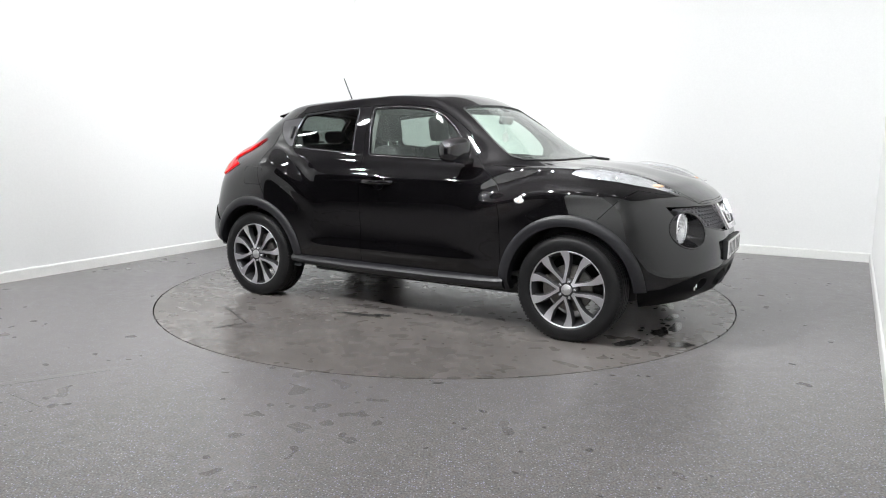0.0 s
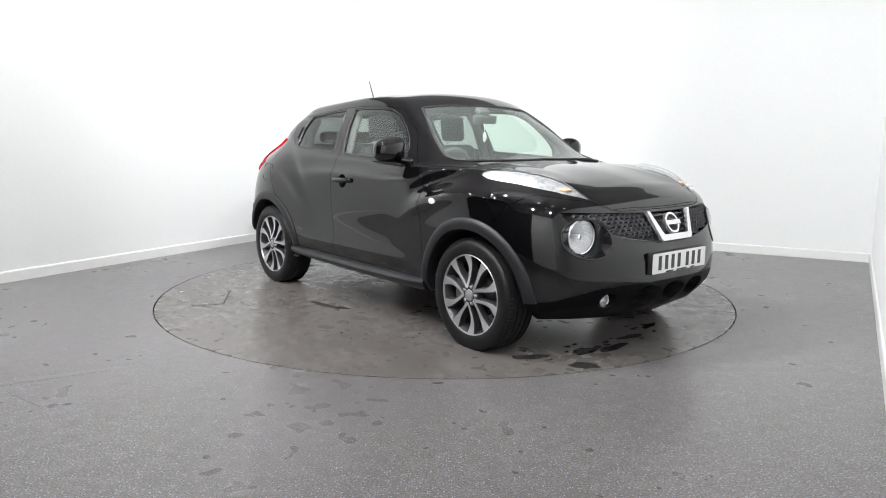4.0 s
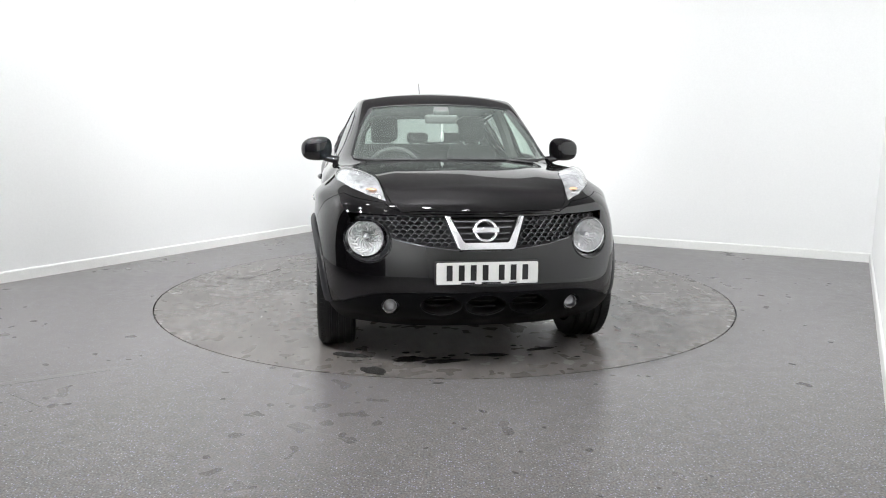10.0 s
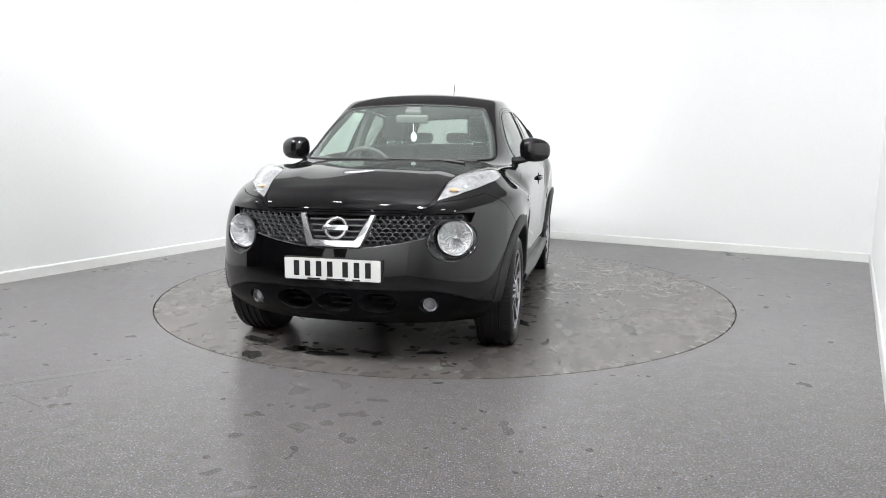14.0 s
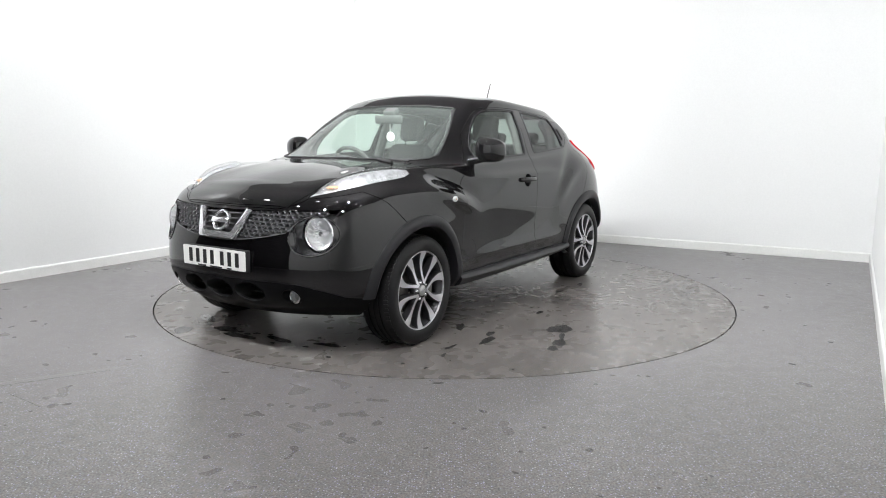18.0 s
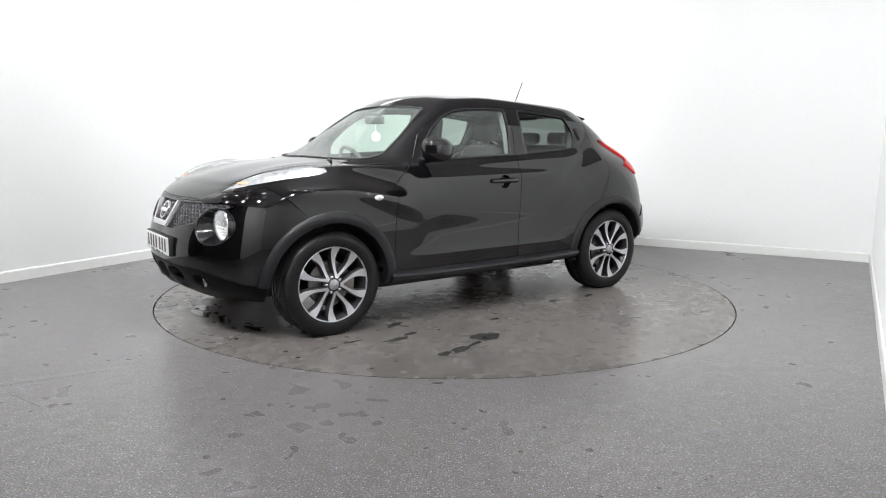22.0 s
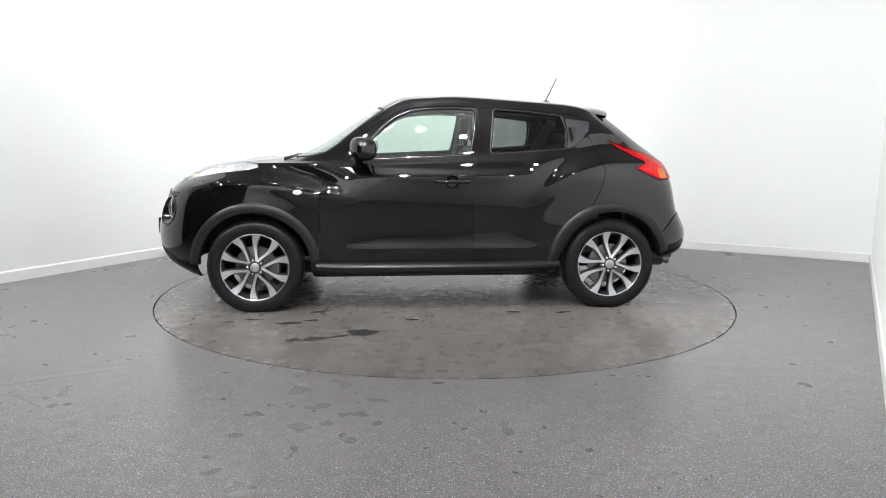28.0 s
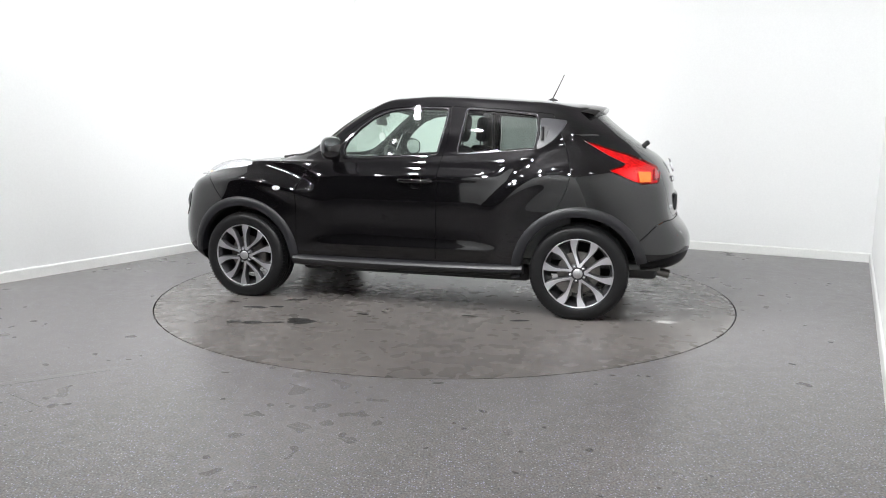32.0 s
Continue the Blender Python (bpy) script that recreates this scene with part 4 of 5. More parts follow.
for sy in (1, -1):
    # round main lamp
    lamp = tagged(new("headlamp"), "round clear headlamp in a gloss black recess")
    lamp.parent = CAR
    rim = rim_of("lamp_hole", mirror=sy < 0)
    c = Vector((1.858, sy * .598, .706))
    inner = []
    for p in rim:
        d = Vector((0, p.y - c.y, p.z - c.z)).normalized()
        inner.append(c + d * .095 + Vector((-.004, 0, 0)))
    bm, last = bowl(rim, inner)
    part("recess", bm, GLOSS_BLACK, lamp, "gloss black lamp recess")
    bm = bmesh.new()
    tube(bm, [*rim, rim[0]], .006, 8, cap=False)
    part("recess_rim", bm, GLOSS_BLACK, lamp)
    m = Matrix.Translation(c) @ pose(0, 0, 0, 0, 0, sy * 6) @ AHEAD
    bm = bmesh.new()
    lathe(bm, [(.096, -.012), (.096, .004), (.092, .009), (.087, .006), (.086, -.01)], 48, m)
    part("chrome_ring", bm, CHROME, lamp, "chrome lamp ring")
    bm = bmesh.new()
    lathe(bm, [(.088, .004), (.080, .016), (.062, .027), (.040, .034), (.018, .037), (.0005, .0375)], 48, m)
    part("lens", bm, LENS, lamp, "clear domed lens").visible_shadow = False
    bm = bmesh.new()
    # stepped bowl whose upright flutes throw broken reflections
    rings_ = [(.087, .0), (.080, -.024), (.070, -.040), (.058, -.053), (.044, -.063), (.030, -.070), (.018, -.074), (.002, -.075)]
    grid = []
    for k, (r, h) in enumerate(rings_):
        grid.append([bm.verts.new(m @ Vector((r * math.cos(TAU * i / 40), r * math.sin(TAU * i / 40), h + (.007 if (i + k) % 2 else -.004) * (0 < k < 7)))) for i in range(40)])
    for p, q in zip(grid, grid[1:]):
        for i in range(40):
            bm.faces.new((p[i], p[(i + 1) % 40], q[(i + 1) % 40], q[i]))
    part("reflector", bm, REFLECTOR, lamp, "faceted silver reflector", smooth=False)
    bm = bmesh.new()
    lathe(bm, [(.0005, -.005), (.014, -.008), (.018, -.02), (.018, -.07)], 20, m)
    part("bulb_shield", bm, CHROME, lamp, "chrome bulb shield")

    # upper lamp on the wing
    up = tagged(new("side_lamp"), "long clear turn-signal lamp on the wing top")
    up.parent = CAR
    part("lens", domed(panel_bm(half, tag, {NUMBER["upper_lamp"]}, mirror=sy < 0, gap=.001, flange=0, offset=-.001), .019, .07), LENS, up, "clear domed lens").visible_shadow = False
    part("bowl", domed(panel_bm(half, tag, {NUMBER["upper_lamp"]}, mirror=sy < 0, gap=.002, flange=0, offset=.006), .008, .07), LAMP_WHITE, up, "bright silver lamp bowl")
    for k, (x, y, z, r, mat, lab) in enumerate(((1.70, .562, .945, .026, PEACH, "pale amber bulb"), (1.56, .61, .981, .026, REFLECTOR, "silver bulb cup"), (1.43, .655, 1.004, .022, REFLECTOR, ""))):
        bm = bmesh.new()
        bmesh.ops.create_icosphere(bm, subdivisions=2, radius=1.0, matrix=Matrix.Translation((x, sy * y, z)) @ pose(0, 0, 0, 0, 0, -28 * sy) @ Matrix.Diagonal((r * 1.7, r, r * .45, 1)))
        part("bulb_cup", bm, mat, up, lab)
    for k in range(7):
        u = k / 6
        bm = bmesh.new()
        box(bm, (.006, .05 + .05 * math.sin(math.pi * u), .006), pose(1.78 - .42 * u, sy * (.545 + .115 * u), .926 + .100 * u, 0, 14, -30 * sy), .001, 1)
        part("lamp_rib", bm, REFLECTOR, up)

    # fog lamp
    fog = tagged(new("fog_lamp"), "small round clear fog lamp")
    fog.parent = CAR
    rim = rim_of("fog_hole", mirror=sy < 0)
    fx = sum(p.x for p in rim) / len(rim)
    c = Vector((fx - .026, sy * .482, .362))
    inner = [c + Vector((0, p.y - c.y, p.z - c.z)).normalized() * .038 for p in rim]
    bm, last = bowl(rim, inner, 2)
    part("fog_recess", bm, LOWER, fog)
    m = Matrix.Translation(c) @ AHEAD
    bm = bmesh.new()
    lathe(bm, [(.040, -.01), (.040, .004), (.036, .007), (.033, .003)], 32, m)
    part("fog_ring", bm, CHROME, fog, "chrome ring")
    bm = bmesh.new()
    lathe(bm, [(.034, .003), (.026, .010), (.012, .014), (.0005, .015)], 28, m)
    part("fog_lens", bm, LENS, fog).visible_shadow = False
    bm = bmesh.new()
    lathe(bm, [(.035, .0), (.026, -.02), (.010, -.028), (.0005, -.028)], 20, m)
    part("fog_reflector", bm, CAP_GREY, fog)

# lower bumper with three scooped openings
lower = centre("front_lower", LOWER, "dark grey plastic lower front bumper with three scooped openings")
for name, both, mirror, cy in (("intake_mid", True, False, 0), ("intake_side", False, False, .245), ("intake_side", False, True, -.245)):
    rim = rim_of(name, mirror=mirror, both=both)
    mid = sum(rim, Vector()) / len(rim)
    inner = [Vector((p.x - .12, mid.y + (p.y - mid.y) * .80, mid.z + (p.z - mid.z) * .70 + .010)) for p in rim]
    bm, last = bowl(rim, inner, 5)
    bm.faces.new(last)
    part("intake", bm, PLATE_BLACK, lower, "dark scooped air opening")
    for z in (-.016, .012):
        bm = bmesh.new()
        box(bm, (.006, .13, .005), pose(mid.x - .075, mid.y, mid.z + z), .001, 1)
        part("intake_slat", bm, DARK, lower)

# grille
grille = tagged(new("grille"), "black honeycomb grille with a chrome frame")
grille.parent = CAR
part("grille_back", panel_bm(half, tag, {NUMBER["grille"]}, both=True, gap=0, flange=0, offset=.055), PLATE_BLACK, grille)
part("grille_edge", panel_bm(half, tag, {NUMBER["grille"]}, both=True, gap=-.001, flange=0, offset=.05), PLATE_BLACK, grille)
GRILLE_POLY = next(o[2] for o in OUTLINES if o[0] == "grille")


def grille_cell(bm, y, z, w, h):
    """One honeycomb cell: a six-sided collar with a bright front lip."""
    x, n = surface_x(TREE, abs(y), z)
    if x is None:
        return
    outer, front, back = [], [], []
    slope = (surface_x(TREE, abs(y) + .01, z)[0] or x) - x
    slope = slope / .01 * (1 if y > 0 else -1)
    zs = ((surface_x(TREE, abs(y), z + .01)[0] or x) - x) / .01
    for k in range(6):
        a = radians(60 * k)
        for lst, f, d in ((outer, 1.0, -.006), (front, .80, -.002), (back, .74, -.030)):
            dy, dz = w * math.cos(a) * f, h * math.sin(a) * f
            lst.append(bm.verts.new((x + slope * dy + zs * dz + d - .004, y + dy, z + dz)))
    for k in range(6):
        j = (k + 1) % 6
        bm.faces.new((outer[k], outer[j], front[j], front[k]))
        bm.faces.new((front[k], front[j], back[j], back[k]))


rows_z = [.668 + .0205 * i for i in range(9)]
for side in (1, -1):
  bm = bmesh.new()
  for i, z in enumerate(rows_z):
    for j in range(25):
        y = side * (j + (.5 if i % 2 else 0)) * .0375
        if abs(y) < .655 and inside(GRILLE_POLY, abs(y) + .006, z - .004) and inside(GRILLE_POLY, abs(y), z + .006):
            v_edge = .135 + (z - .66) * .42
            if abs(y) > v_edge + .004 and ((abs(y) - .594) / .124) ** 2 + ((z - .697) / .110) ** 2 > 1:
                grille_cell(bm, y, z, .0215, .0138)
  bmesh.ops.recalc_face_normals(bm, faces=bm.faces)
  part("grille_mesh", bm, GRILLE_GREY, grille, "gloss black honeycomb mesh", kind="stuff")

lean = math.degrees(math.atan2(.075, .165))
EMB = Matrix.Translation((2.008, 0, .742)) @ pose(0, 0, 0, 0, -lean, 0) @ AHEAD
bm = bmesh.new()
frame_out = [(.207, .088), (.180, .088), (.176, .083), (.124, -.050), (.112, -.062), (-.112, -.062), (-.124, -.050), (-.176, .083), (-.180, .088), (-.207, .088),
             (-.148, -.080), (-.134, -.092), (.134, -.092), (.148, -.080)]
prism(bm, frame_out, .022, EMB @ pose(0, 0, 0), .006)
bmesh.ops.recalc_face_normals(bm, faces=bm.faces)
part("chrome_frame", bm, CHROME, grille, "broad chrome V-shaped frame")
bm = bmesh.new()
prism(bm, [(.165, .082), (.112, -.052), (-.112, -.052), (-.165, .082)], .002, EMB @ pose(0, 0, -.03))
part("frame_back", bm, PLATE_BLACK, grille)
for z, w in ((.066, .155), (.034, .143), (.002, .130), (-.030, .118)):
    bm = bmesh.new()
    box(bm, (2 * w, .007, .022), EMB @ pose(0, z, -.010, 12), .002, 1)
    part("grille_bar", bm, GRILLE_GREY, grille)
bm = bmesh.new()
lathe(bm, [(.046, .004), (.049, .012), (.055, .015), (.061, .012), (.063, .004), (.061, -.01), (.046, -.01)], 48, EMB @ pose(0, .010, .008), closed=True)
box(bm, (.138, .027, .012), EMB @ pose(0, .010, .020), .003, 2)
part("front_emblem", bm, CHROME, grille, "round chrome emblem crossed by a bar")

# strip of bright trim under the grille
bm = bmesh.new()
pts = []
for i in range(41):
    y = -.46 + .92 * i / 40
    z = .655 + .058 * (abs(y) / .46) ** 1.9
    x, n = surface_x(TREE, abs(y), z)
    pts.append((x + .001, y, z))
tube(bm, pts, .003, 6)
part("grille_lower_trim", bm, GRILLE_GREY, grille, "thin grey trim strip")


def number_plate(m, base, parent, label):
    plate = new("number_plate")
    plate.parent = parent
    tagged(plate, label)
    bm = bmesh.new()
    prism(bm, rounded_box(.52, .111, .008), .004, m)
    part("plate_face", bm, base, plate, smooth=False)
    y = -.219
    for k in range(7):
        bm = bmesh.new()
        box(bm, (.030, .079, .001), m @ pose(y + .025, .002, .0046))
        part("plate_bar", bm, PLATE_BLACK, plate, "plain dark bar", smooth=False)
        y += .061 if k != 3 else .083
    for s, w in ((-.10, .07), (.02, .10), (.13, .04)):
        bm = bmesh.new()
        box(bm, (w, .008, .001), m @ pose(s, -.0505, .0046))
        part("plate_small_bar", bm, TRIM, plate, smooth=False)


bm = bmesh.new()
box(bm, (.03, .535, .122), pose(2.062, 0, .550), .008, 2)
part("plate_holder", bm, DARK, CAR)
number_plate(Matrix.Translation((2.0785, 0, .551)) @ AHEAD, PLATE_WHITE, CAR, "white front number plate with plain dark bars")

# bonnet-edge nozzle and windscreen wipers
for y0, y1 in ((-.50, .10), (.02, .56)):
    wip = new("windscreen_wiper")
    wip.parent = CAR
    tagged(wip, "black windscreen wiper at rest")
    bm = bmesh.new()
    pts = []
    for i in range(9):
        y = y0 + (y1 - y0) * i / 8
        pts.append((1.035 - .16 * y * y, y, 1.074 + .003 * math.sin(i)))
    tube(bm, pts, .007, 6)
    part("blade", bm, DARK, wip)
    bm = bmesh.new()
    tube(bm, [(1.085, y1 - .06, 1.068), (1.055, y1 - .16, 1.078), (1.035 - .16 * (y0 + .3) ** 2, y0 + .30, 1.083)], .009, 6)
    part("arm", bm, DARK, wip)
bm = bmesh.new()
rows = []
for i in range(21):
    y = -.60 + 1.2 * i / 20
    rows.append([bm.verts.new((x - .20 * y * y * .55, y, z)) for x, z in ((1.125, 1.052), (1.06, 1.066), (1.00, 1.068), (.93, 1.062), (.90, 1.02))])
for p, q in zip(rows, rows[1:]):
    for k in range(4):
        bm.faces.new((p[k], q[k], q[k + 1], p[k + 1]))
part("cowl_panel", bm, DARK, CAR, "black plastic scuttle panel under the windscreen")


# ---- sides ----
def wing_mirror(sy):
    mir = new("wing_mirror")
    mir.parent = CAR
    tagged(mir, "rounded glossy black wing mirror")
    c = Vector((.500, sy * .880, 1.143))
    bm = bmesh.new()
    bmesh.ops.create_uvsphere(bm, u_segments=36, v_segments=24, radius=1.0)
    for v in bm.verts:
        x, y, z = v.co
        p = 2.7
        r = (abs(x) ** p + abs(y) ** p + abs(z) ** p) ** (-1 / p)
        x, y, z = x * r, y * r, z * r
        x = x * .086 if x > 0 else x * .076
        taper = 1 - .16 * (y * sy + 1) / 2
        v.co = (x, y * .104, z * .088 * taper - .006 * y * sy)
    bmesh.ops.bisect_plane(bm, geom=list(bm.verts) + list(bm.edges) + list(bm.faces), plane_co=(-.050, 0, 0), plane_no=(-1, 0, 0), clear_outer=True)
    rim = [e for e in bm.edges if len(e.link_faces) == 1]
    r = bmesh.ops.extrude_edge_only(bm, edges=rim)
    for v in r["geom"]:
        if isinstance(v, bmesh.types.BMVert):
            v.co = Vector((v.co.x + .012, v.co.y * .93, v.co.z * .92))
    place = Matrix.Translation(c) @ pose(0, 0, 0, 0, 0, 28 * sy)
    part("housing", bm, PAINT, mir, "glossy black mirror cover", place)
    bm = bmesh.new()
    prism(bm, [(.082 * math.copysign(abs(math.cos(a)) ** .75, math.cos(a)), .062 * math.copysign(abs(math.sin(a)) ** .75, math.sin(a))) for a in [TAU * i / 36 for i in range(36)]], .003,
          place @ Matrix.Translation((-.042, 0, 0)) @ Matrix(((0, 0, -1, 0), (1, 0, 0, 0), (0, 1, 0, 0), (0, 0, 0, 1))))
    part("mirror_glass", bm, CHROME, mir, "silver mirror glass")
    bm = bmesh.new()
    tube(bm, smooth_curve([(.545, sy * .715, 1.068), (.540, sy * .75, 1.070), (.530, sy * .80, 1.078), (.515, sy * .85, 1.095)], 4), .026, 12)
    part("mirror_foot", bm, GLOSS_BLACK, mir, "gloss black mirror foot")


for sy in (1, -1):
    wing_mirror(sy)

for sy, door in ((1, front_doors[0]), (-1, front_doors[1])):
    y = surface_y(TREE, -.11, .922)
    hd = new("door_handle")
    hd.parent = door
    tagged(hd, "glossy black door handle over a round recess")
    m = Matrix.Translation((-.112, sy * y, .921)) @ pose(0, 0, 0, -90 * sy, 0, 0)
    rim = rim_of("handle_cup", mirror=sy < 0)
    c = sum(rim, Vector()) / len(rim)
    bm, last = bowl(rim, [Vector((c.x + (p.x - c.x) * .72, c.y - sy * .030, c.z + (p.z - c.z) * .72)) for p in rim], 4)
    bm.faces.new(last)
    part("finger_recess", bm, PAINT, hd, "dark round finger recess")
    bm = bmesh.new()
    pts = smooth_curve([(-.120, 0, .002), (-.105, 0, .014), (-.06, 0, .026), (0, 0, .030), (.06, 0, .026), (.105, 0, .014), (.120, 0, .002)], 4)
    tube(bm, pts, .0135, 12)
    for v in bm.verts:
        v.co = m @ Vector((v.co.x, v.co.y * 1.15, v.co.z * .9))
    part("handle_bar", bm, PAINT, hd, "glossy black pull bar")
    bm = bmesh.new()
    lathe(bm, [(.0005, .030), (.008, .029), (.009, .02)], 14, m @ pose(-.085 * 1, 0, -.006))
    part("key_cap", bm, GLOSS_BLACK, hd)

for sy in (1, -1):
    y = surface_y(TREE, .957, .848)
    m = Matrix.Translation((.957, sy * (y - .002), .848)) @ pose(0, 0, 0, -90 * sy, 0, 0)
    ind = new("side_indicator")
    ind.parent = CAR
    tagged(ind, "small oval clear side indicator")
    bm = bmesh.new()
    lathe(bm, [(1, .0), (.98, .004), (.86, .0055), (.80, .004)], 32, m @ Matrix.Diagonal((.034, .019, 1, 1)))
    part("indicator_ring", bm, CHROME, ind)
    bm = bmesh.new()
    lathe(bm, [(.84, .004), (.6, .009), (.3, .011), (.0005, .0115)], 28, m @ Matrix.Diagonal((.034, .019, 1, 1)))
    part("indicator_lens", bm, CARD, ind, "milky clear lens")
    bm = bmesh.new()
    lathe(bm, [(.0005, .0125), (.004, .012), (.0045, .008)], 12, m)
    part("indicator_bulb", bm, AMBER, ind)

# hidden rear handle in the quarter panel
for sy, q in ((1, quarters[0]), (-1, quarters[1])):
    y = surface_y(TREE, -.992, 1.255)
    tilt = math.degrees(math.atan2((surface_y(TREE, -1.0, 1.29) or y) - (surface_y(TREE, -1.0, 1.225) or y), .065))
    m = Matrix.Translation((-.992, sy * (y + .001), 1.252)) @ pose(0, 0, 0, -90 * sy - tilt * sy, 0, 0)
    bm = bmesh.new()
    prism(bm, rounded([(-.040, -.060), (.018, -.058), (.026, .055), (-.006, .066)] if sy > 0 else [(-.040, .060), (.018, .058), (.026, -.055), (-.006, -.066)], 4), .003, m)
    bmesh.ops.recalc_face_normals(bm, faces=bm.faces)
    part("handle_pocket", bm, PLATE_BLACK, q, "dark hidden-handle pocket")
    bm = bmesh.new()
    box(bm, (.020, .104, .012), m @ pose(.008, 0, .006, 0, 0, 4), .004, 2)
    part("hidden_handle", bm, LOWER, q, "gloss black pull handle")

# fuel filler flap on the right rear flank: a thin shut line round a rounded door
bm = bmesh.new()
flap = []
for x, z in rounded_box(.185, .132, .022, 4):
    xx, zz = -1.245 + x, .934 + z
    flap.append((xx, -(surface_y(TREE, xx, zz) + .0005), zz))
tube(bm, [*flap, flap[0]], .0022, 5, cap=False)
part("fuel_flap_gap", bm, SEAM, CAR, "thin dark shut line of the fuel flap")

# roof aerial
aer = new("aerial")
aer.parent = CAR
tagged(aer, "thin black roof aerial leaning back")
bm = bmesh.new()
lathe(bm, [(.030, -.012), (.028, .004), (.018, .012), (.009, .018), (.0005, .019)], 20, Matrix.Translation((-.955, 0, 1.510)) @ Matrix.Diagonal((1.5, .8, 1, 1)))
part("aerial_base", bm, DARK, aer)
bm = bmesh.new()
tube(bm, [(-.957, 0, 1.525), (-1.0, 0, 1.615), (-1.042, 0, 1.706)], .0055, 8, taper=.75)
part("aerial_rod", bm, DARK, aer)


# ---- rear of the car ----
for sy in (1, -1):
    tl = new("tail_lamp")
    tl.parent = CAR
    tagged(tl, "boomerang-shaped red tail lamp with an amber panel")
    part("red_lens", panel_bm(half, tag, {NUMBER["tail_lamp"]}, mirror=sy < 0, gap=.001, flange=.012, offset=-.012), RED_GLASS, tl, "glossy red lens")
    part("lamp_bowl", panel_bm(half, tag, {NUMBER["tail_lamp"]}, mirror=sy < 0, gap=.003, flange=.02, offset=.002), TAIL_BOWL, tl, "faceted silver bowl behind the red lens")
    part("amber_lens", panel_bm(half, tag, {NUMBER["tail_amber"]}, mirror=sy < 0, gap=.001, flange=.02, offset=-.0125), AMBER, tl, "amber turn-signal lens")
    part("clear_lens", panel_bm(half, tag, {NUMBER["tail_clear"]}, mirror=sy < 0, gap=.001, flange=.02, offset=-.0125), RED_LENS, tl, "red outer lens")
    # red reflector low on the bumper
    x, n = surface_x(TREE, .57, .587, -1)
    bm = bmesh.new()
    box(bm, (.10, .030, .008), Matrix.Translation((x - .001, sy * .57, .587)) @ Vector((n.x, sy * n.y, n.z)).to_track_quat("Z", "Y").to_matrix().to_4x4(), .003, 2)
    part("bumper_reflector", bm, RED_LENS, CAR, "small red bumper reflector")

# roof spoiler with fins down the window sides
sp = new("spoiler")
sp.parent = CAR
tagged(sp, "glossy black roof spoiler over the rear window")
bm = bmesh.new()
rows = []
for i in range(25):
    y = (-.50 + i / 24) * .99
    drop = .066 * (2 * abs(y)) ** 2.6
    rows.append([bm.verts.new((x + .028 + .075 * (2 * abs(y)) ** 3, y, z - drop)) for x, z in ((-1.10, 1.494), (-1.22, 1.484), (-1.33, 1.470), (-1.405, 1.455), (-1.412, 1.448), (-1.40, 1.440), (-1.30, 1.435), (-1.20, 1.43))])
for p, q in zip(rows, rows[1:]):
    for k in range(7):
        bm.faces.new((p[k], p[k + 1], q[k + 1], q[k]))
bmesh.ops.recalc_face_normals(bm, faces=bm.faces)
part("spoiler_blade", bm, PAINT, sp)
bm = bmesh.new()
box(bm, (.010, .26, .008), pose(-1.335, 0, 1.433), .002, 2)
part("high_brake_lamp", bm, RED_LENS, sp, "slim red brake lamp")

# tailgate fittings
bm = bmesh.new()
lathe(bm, [(.0005, .034), (.012, .032), (.018, .024), (.019, .008), (.015, -.03)], 20, pose(-1.665, 0, 1.182, 0, -52, 0))
part("rear_wiper_pivot", bm, DARK, tailgate, "black rear wiper pivot")
bm = bmesh.new()
tube(bm, smooth_curve([(-1.672, 0, 1.186), (-1.640, .10, 1.170), (-1.605, .24, 1.172), (-1.575, .36, 1.176)], 3), .009, 8)
part("rear_wiper_arm", bm, DARK, tailgate)
x, n = surface_x(TREE, 0.0, .945, -1)
bm = bmesh.new()
box(bm, (.030, .46, .045), pose(x + .002, 0, .940, 0, 0, 0), .014, 3)
part("tailgate_handle", bm, CHROME, tailgate, "bright tailgate grip")
bm = bmesh.new()
lathe(bm, [(.036, .0), (.042, .010), (.050, .010), (.054, .0)], 32, Matrix.Translation((x + .010, 0, 1.03)) @ Vector((-1, 0, .35)).to_track_quat("Z", "Y").to_matrix().to_4x4())
box(bm, (.008, .12, .02), pose(x + .012, 0, 1.03, 0, 15, 0), .002, 1)
part("rear_emblem", bm, CHROME, tailgate, "round chrome emblem")
BEHIND = Matrix(((0, 0, -1, 0), (-1, 0, 0, 0), (0, 1, 0, 0), (0, 0, 0, 1)))
x, n = surface_x(TREE, 0.0, .76, -1)
number_plate(Matrix.Translation((x - .005, 0, .775)) @ BEHIND, PLATE_WHITE, CAR, "pale rear number plate with plain dark bars")
bm = bmesh.new()
box(bm, (.03, .53, .125), pose(x + .012, 0, .775), .012, 2)
part("plate_panel", bm, GLOSS_BLACK, tailgate)
for k in range(4):
    yy = .44 + .034 * k
    xx, n = surface_x(TREE, yy, .765, -1)
    bm = bmesh.new()
    box(bm, (.024, .026, .004), Matrix.Translation((xx - .001, yy, .765)) @ n.to_track_quat("Z", "Y").to_matrix().to_4x4(), .001, 1)
    part("name_badge_bar", bm, CHROME, tailgate, "plain chrome badge bar")
ex = new("exhaust")
ex.parent = CAR
tagged(ex, "short silver exhaust tailpipe")
bm = bmesh.new()
lathe(bm, [(.030, -.14), (.031, .0), (.033, .01), (.029, .012), (.027, -.10)], 24, Matrix.Translation((-1.855, .46, .285)) @ pose(0, 0, 0, 0, -102, 0))
part("tailpipe", bm, STEEL, ex)
bm = bmesh.new()
